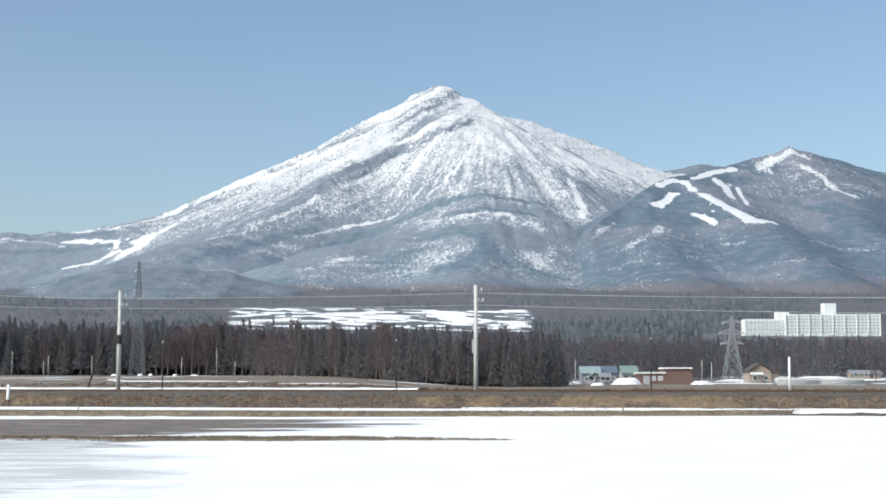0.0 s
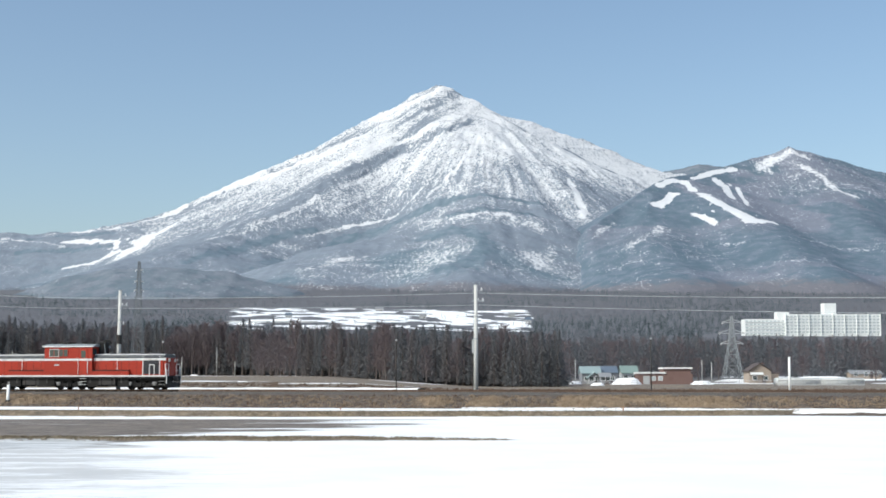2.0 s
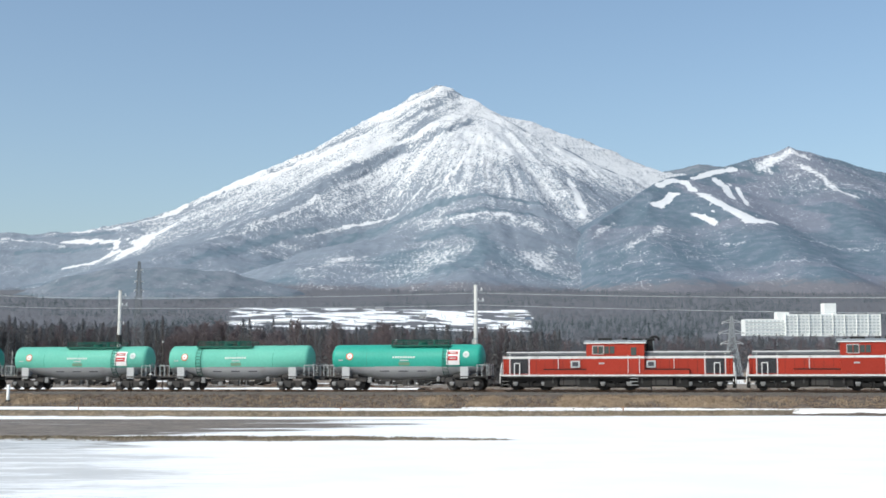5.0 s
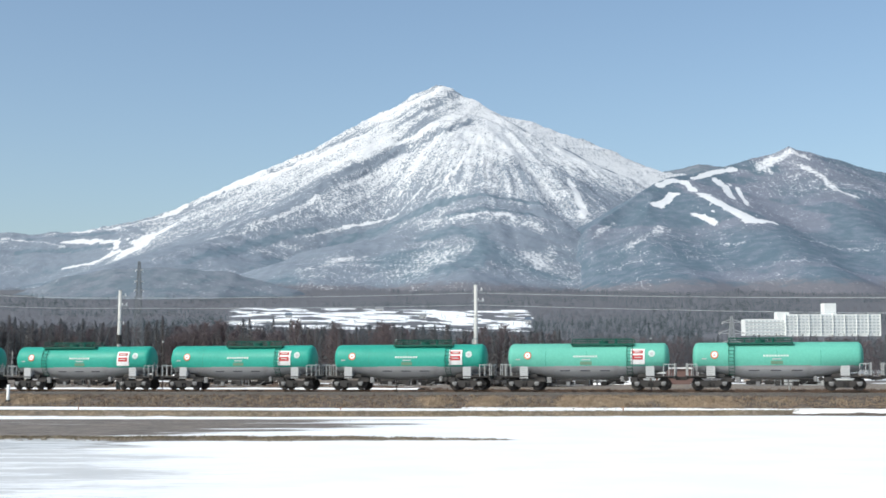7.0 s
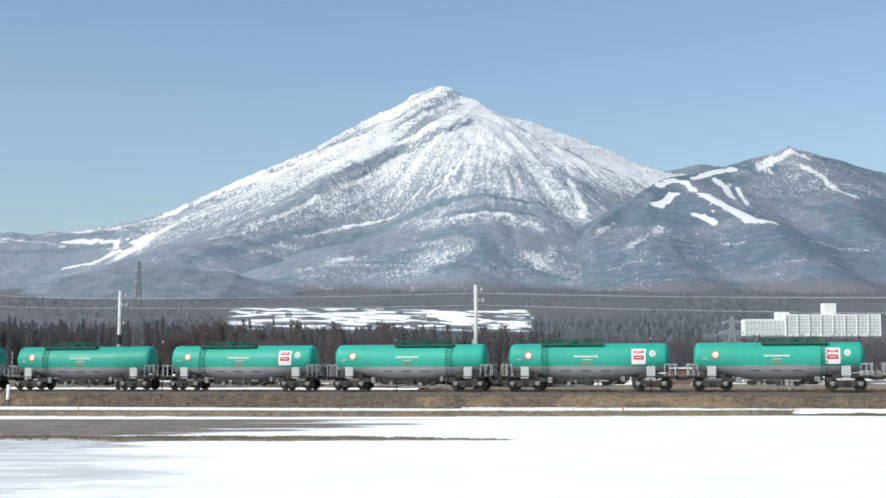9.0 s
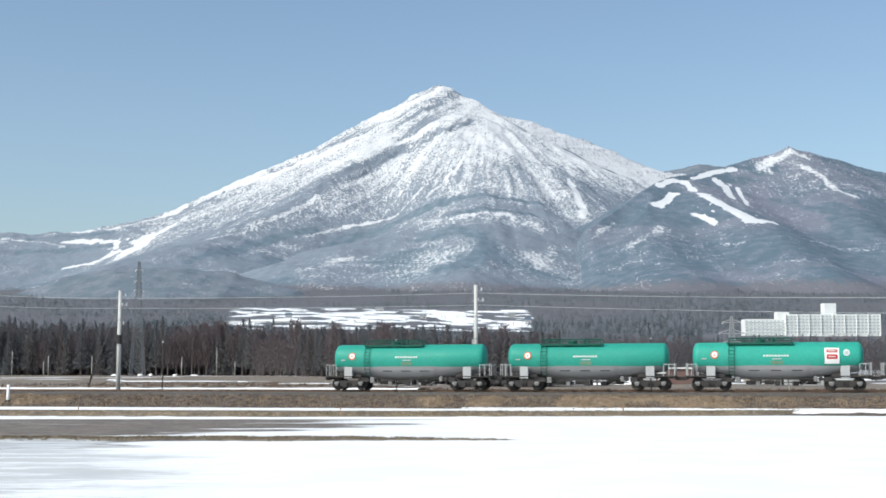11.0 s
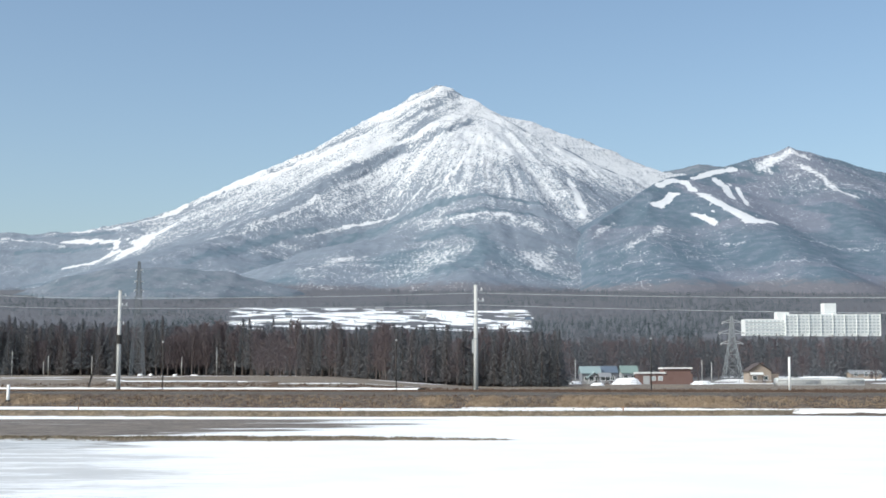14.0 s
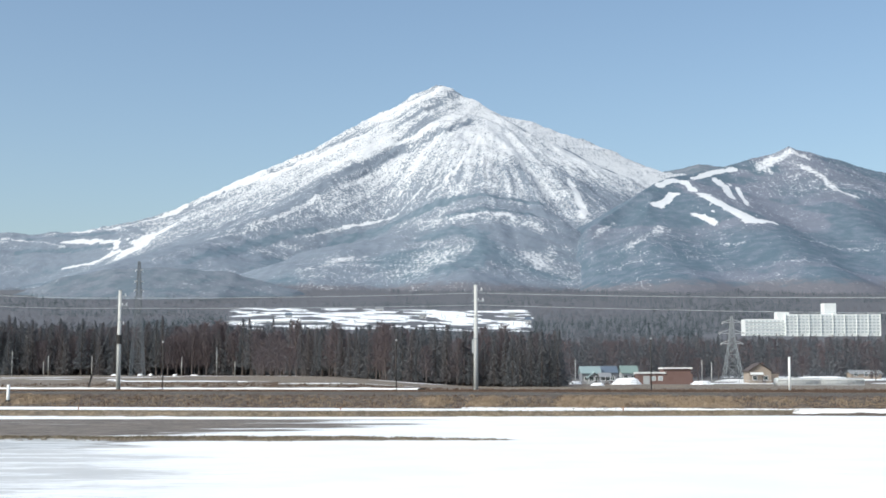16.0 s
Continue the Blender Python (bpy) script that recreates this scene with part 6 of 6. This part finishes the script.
def make_tunnel(x0, x1, y, label):
    z0 = foot_of((x0 + x1) / 2, y)
    house = thing("greenhouse", label, "greenhouse", "greenhouses", ((x0 + x1) / 2, y, z0))
    w = (x1 - x0) / 2
    outline = [(0, 0), (0, 1.3)] + [(2.2 - 2.2 * math.cos(a * math.pi / 8), 1.3 + 0.4 * math.sin(a * math.pi / 8)) for a in range(1, 8)] + [(4.4, 1.3), (4.4, 0)]
    part("cover", prism(outline, -w, w), M_POLYTHENE, house, "milky film cover", True)
    count = max(3, int(w * 2 / 1.6))
    first = part("hoop", boxes((-0.05, 0.05, -0.03, 0.02, 0, 1.35)), M_PALEGREY, house)
    first.matrix_basis = pose(-w, 0, 0)
    for k in range(1, count + 1):
        again(first, -w + 2 * w * k / count, 0, 0, house)
    part("base_rail", boxes((-w, w, -0.06, 0.0, 0.0, 0.25)), M_PALEGREY, house)
    part("eaves_band", boxes((-w, w, -0.1, 0.03, 1.2, 1.45)), M_WHITE, house, "white band along the eaves")


make_tunnel((73.86, 300, 0.71)[0], (83.06, 300, 0.71)[0], 300, "long low greenhouse with a milky film cover")
make_tunnel((83.31, 300, 0.71)[0], (92.76, 300, 0.71)[0], 300, "long low greenhouse with a milky film cover")
for k in range(4):
    make_tunnel((-213.7, 1340, 58.8)[0] + 23.5 * k, (-213.7, 1340, 58.8)[0] + 23.5 * k + 19.5, 1340, "distant white-roofed greenhouse by the snowy farms")
for x0_, x1_, y, roof in (((-26.2, 1500, 74.3)[0], (-18.7, 1500, 74.3)[0], 1500, M_GREYROOF), ((-85, 1700, 94.6)[0], (-75.1, 1700, 94.6)[0], 1700, M_GREYROOF), ((-172, 1480, 73.4)[0], (-165.3, 1480, 73.4)[0], 1480, M_BLUEROOF), ((75.4, 1560, 79.8)[0], (83.2, 1560, 79.8)[0], 1560, M_GREYROOF), ((85.1, 1400, 66)[0], (91, 1400, 66)[0], 1400, M_BLUEROOF)):
    house_between(x0_, x1_, y, eaves=3.2, ridge=5.6, deep=7, wall=M_PALEGREY, roof=roof, label="small distant farmhouse on the snowy slope")


# ---- the large hotel above the trees ----
def make_hotel():
    y = 1050.0
    a, m, b = (233.7, 1050, 35.2), (264.7, 1050, 35.2), (337.6, 1050, 35.2)
    z_low, z_high = (247.6, 1050, 50.5)[2], (304.5, 1050, 54.2)[2]
    z0 = foot_of(m[0], y)
    hotel = thing("hotel", "long white slab hotel rising above the trees", "hotel", place=(a[0], y, z0))
    wl, wr = m[0] - a[0], b[0] - a[0]
    hl, hr = z_low - z0, z_high - z0
    part("wall", boxes((0, wl, 0, 14, -3, hl)), M_HOTEL, hotel, "white low wing")
    part("wall", boxes((wl, wr, -2, 14, -3, hr)), M_HOTEL, hotel, "white main wing")
    for x0_, x1_, top in (((259.1, 1050, 56.2)[0], (268.3, 1050, 56.2)[0], (263.4, 1050, 56.2)[2]), ((295.6, 1050, 62.8)[0], (304.8, 1050, 62.8)[0], (300.4, 1050, 62.8)[2])):
        part("roof_house", boxes((x0_ - a[0], x1_ - a[0], 1, 11, hr - 4, top - z0)), M_HOTEL, hotel)
    pane = None
    for x0, x1, yy, top in ((0, wl, 0, hl), (wl, wr, -2, hr)):
        count = int((x1 - x0) / 3.0)
        for r in range(7):
            z = top - 2.1 - 2.45 * r
            if z < 1:
                break
            part("balcony", boxes((x0, x1, yy - 0.45, yy, z - 0.45, z - 0.2)), M_HOTEL, hotel)
            for k in range(count):
                c = x0 + (k + 0.5) * (x1 - x0) / count
                if pane is None:
                    pane = part("window", boxes((-1.0, 1.0, -0.08, 0.04, 0, 1.0)), M_HOTELPANE, hotel)
                    pane.matrix_basis = pose(c, yy, z)
                else:
                    again(pane, c, yy, z, hotel)
    for k in range(9):
        x = wl + (wr - wl) * k / 8
        part("fin", boxes((x - 0.25, x + 0.25, -3.0, -2, 0, hr)), M_HOTEL, hotel)


make_hotel()


# ---- small poles at the foot of the wood ----
for top, in (((-111.47, 352, 10.06),), ((-102.66, 354, 8.93),), ((-103.94, 354, 7.47),), ((-90.3, 350, 8.86),), ((-66.79, 348, 8.53),), ((-52.88, 346, 7.35),), ((-57.87, 348, 10.98),), ((35.57, 366, 8.1),), ((70.76, 372, 8.04),), ((73.38, 372, 7.43),)):
    make_post(top[0], top[1], foot_of(top[0], top[1]), top[2], 0.1, M_CONCRETE, "small pale pole at the edge of the wood")


# ---- yard clutter: rail fences, a kei-size shed, bare fruit trees ----
def make_fence(a, b, posts, label):
    a, b = Vector((*a, foot_of(*a))), Vector((*b, foot_of(*b)))
    fence = thing("fence", label, "fence", place=tuple(a))
    first = part("post", rods(0.05, ((0, 0, -0.2), (0, 0, 1.1)), seg=6), M_PALEGREY, fence)
    for k in range(1, posts):
        d = (b - a) * k / (posts - 1)
        again(first, d.x, d.y, d.z, fence)
    for z in (0.5, 1.0):
        part("rail", rods(0.035, ((0, 0, z), tuple(b - a + Vector((0, 0, z)))), seg=5), M_PALEGREY, fence)


make_fence((61.84, 330, 1.66)[:2], (80.45, 330, 1.66)[:2], 16, "pale rail fence along the yard")
make_fence((71.89, 292, 0.51)[:2], (90.28, 292, 0.51)[:2], 20, "pale rail fence before the greenhouses")
make_fence((31.11, 335, 1.65)[:2], (47.78, 335, 1.65)[:2], 13, "pale rail fence before the houses")
house_between((40.5, 350, 2.78)[0], (42.97, 350, 2.78)[0], 350.0, eaves=1.9, ridge=2.7, deep=4, wall=M_SIDING, roof=M_GREYROOF, label="small grey lean-to shed beside the house")
house_between((119.22, 398, 4.17)[0], (128.14, 398, 4.17)[0], 398.0, eaves=1.5, ridge=2.3, deep=5, wall=M_TAN, roof=M_GREYROOF, label="low tan shed at the edge of the wood")
for spot in ((35.94, 380, 3.46), (56.71, 384, 3.47), (70.87, 378, 3.45), (78.95, 390, 3.49), (94.79, 386, 3.47), (105.53, 400, 3.52), (120.75, 380, 3.46), (-42.48, 318, 3.25), (-38.31, 312, 3.23), (-34.52, 306, 2.96)):
    tree = copy_thing(PATTERNS[5], pose(spot[0], spot[1], foot_of(spot[0], spot[1]), 0, 0, 37 * spot[0]))
    tree.scale = (0.8, 0.8, 0.62)
    tagged(tree, "low spreading bare tree beside the fields")


def motions():
    for vehicle, place in TRAIN:
        key_vehicle(vehicle, place)


motions()
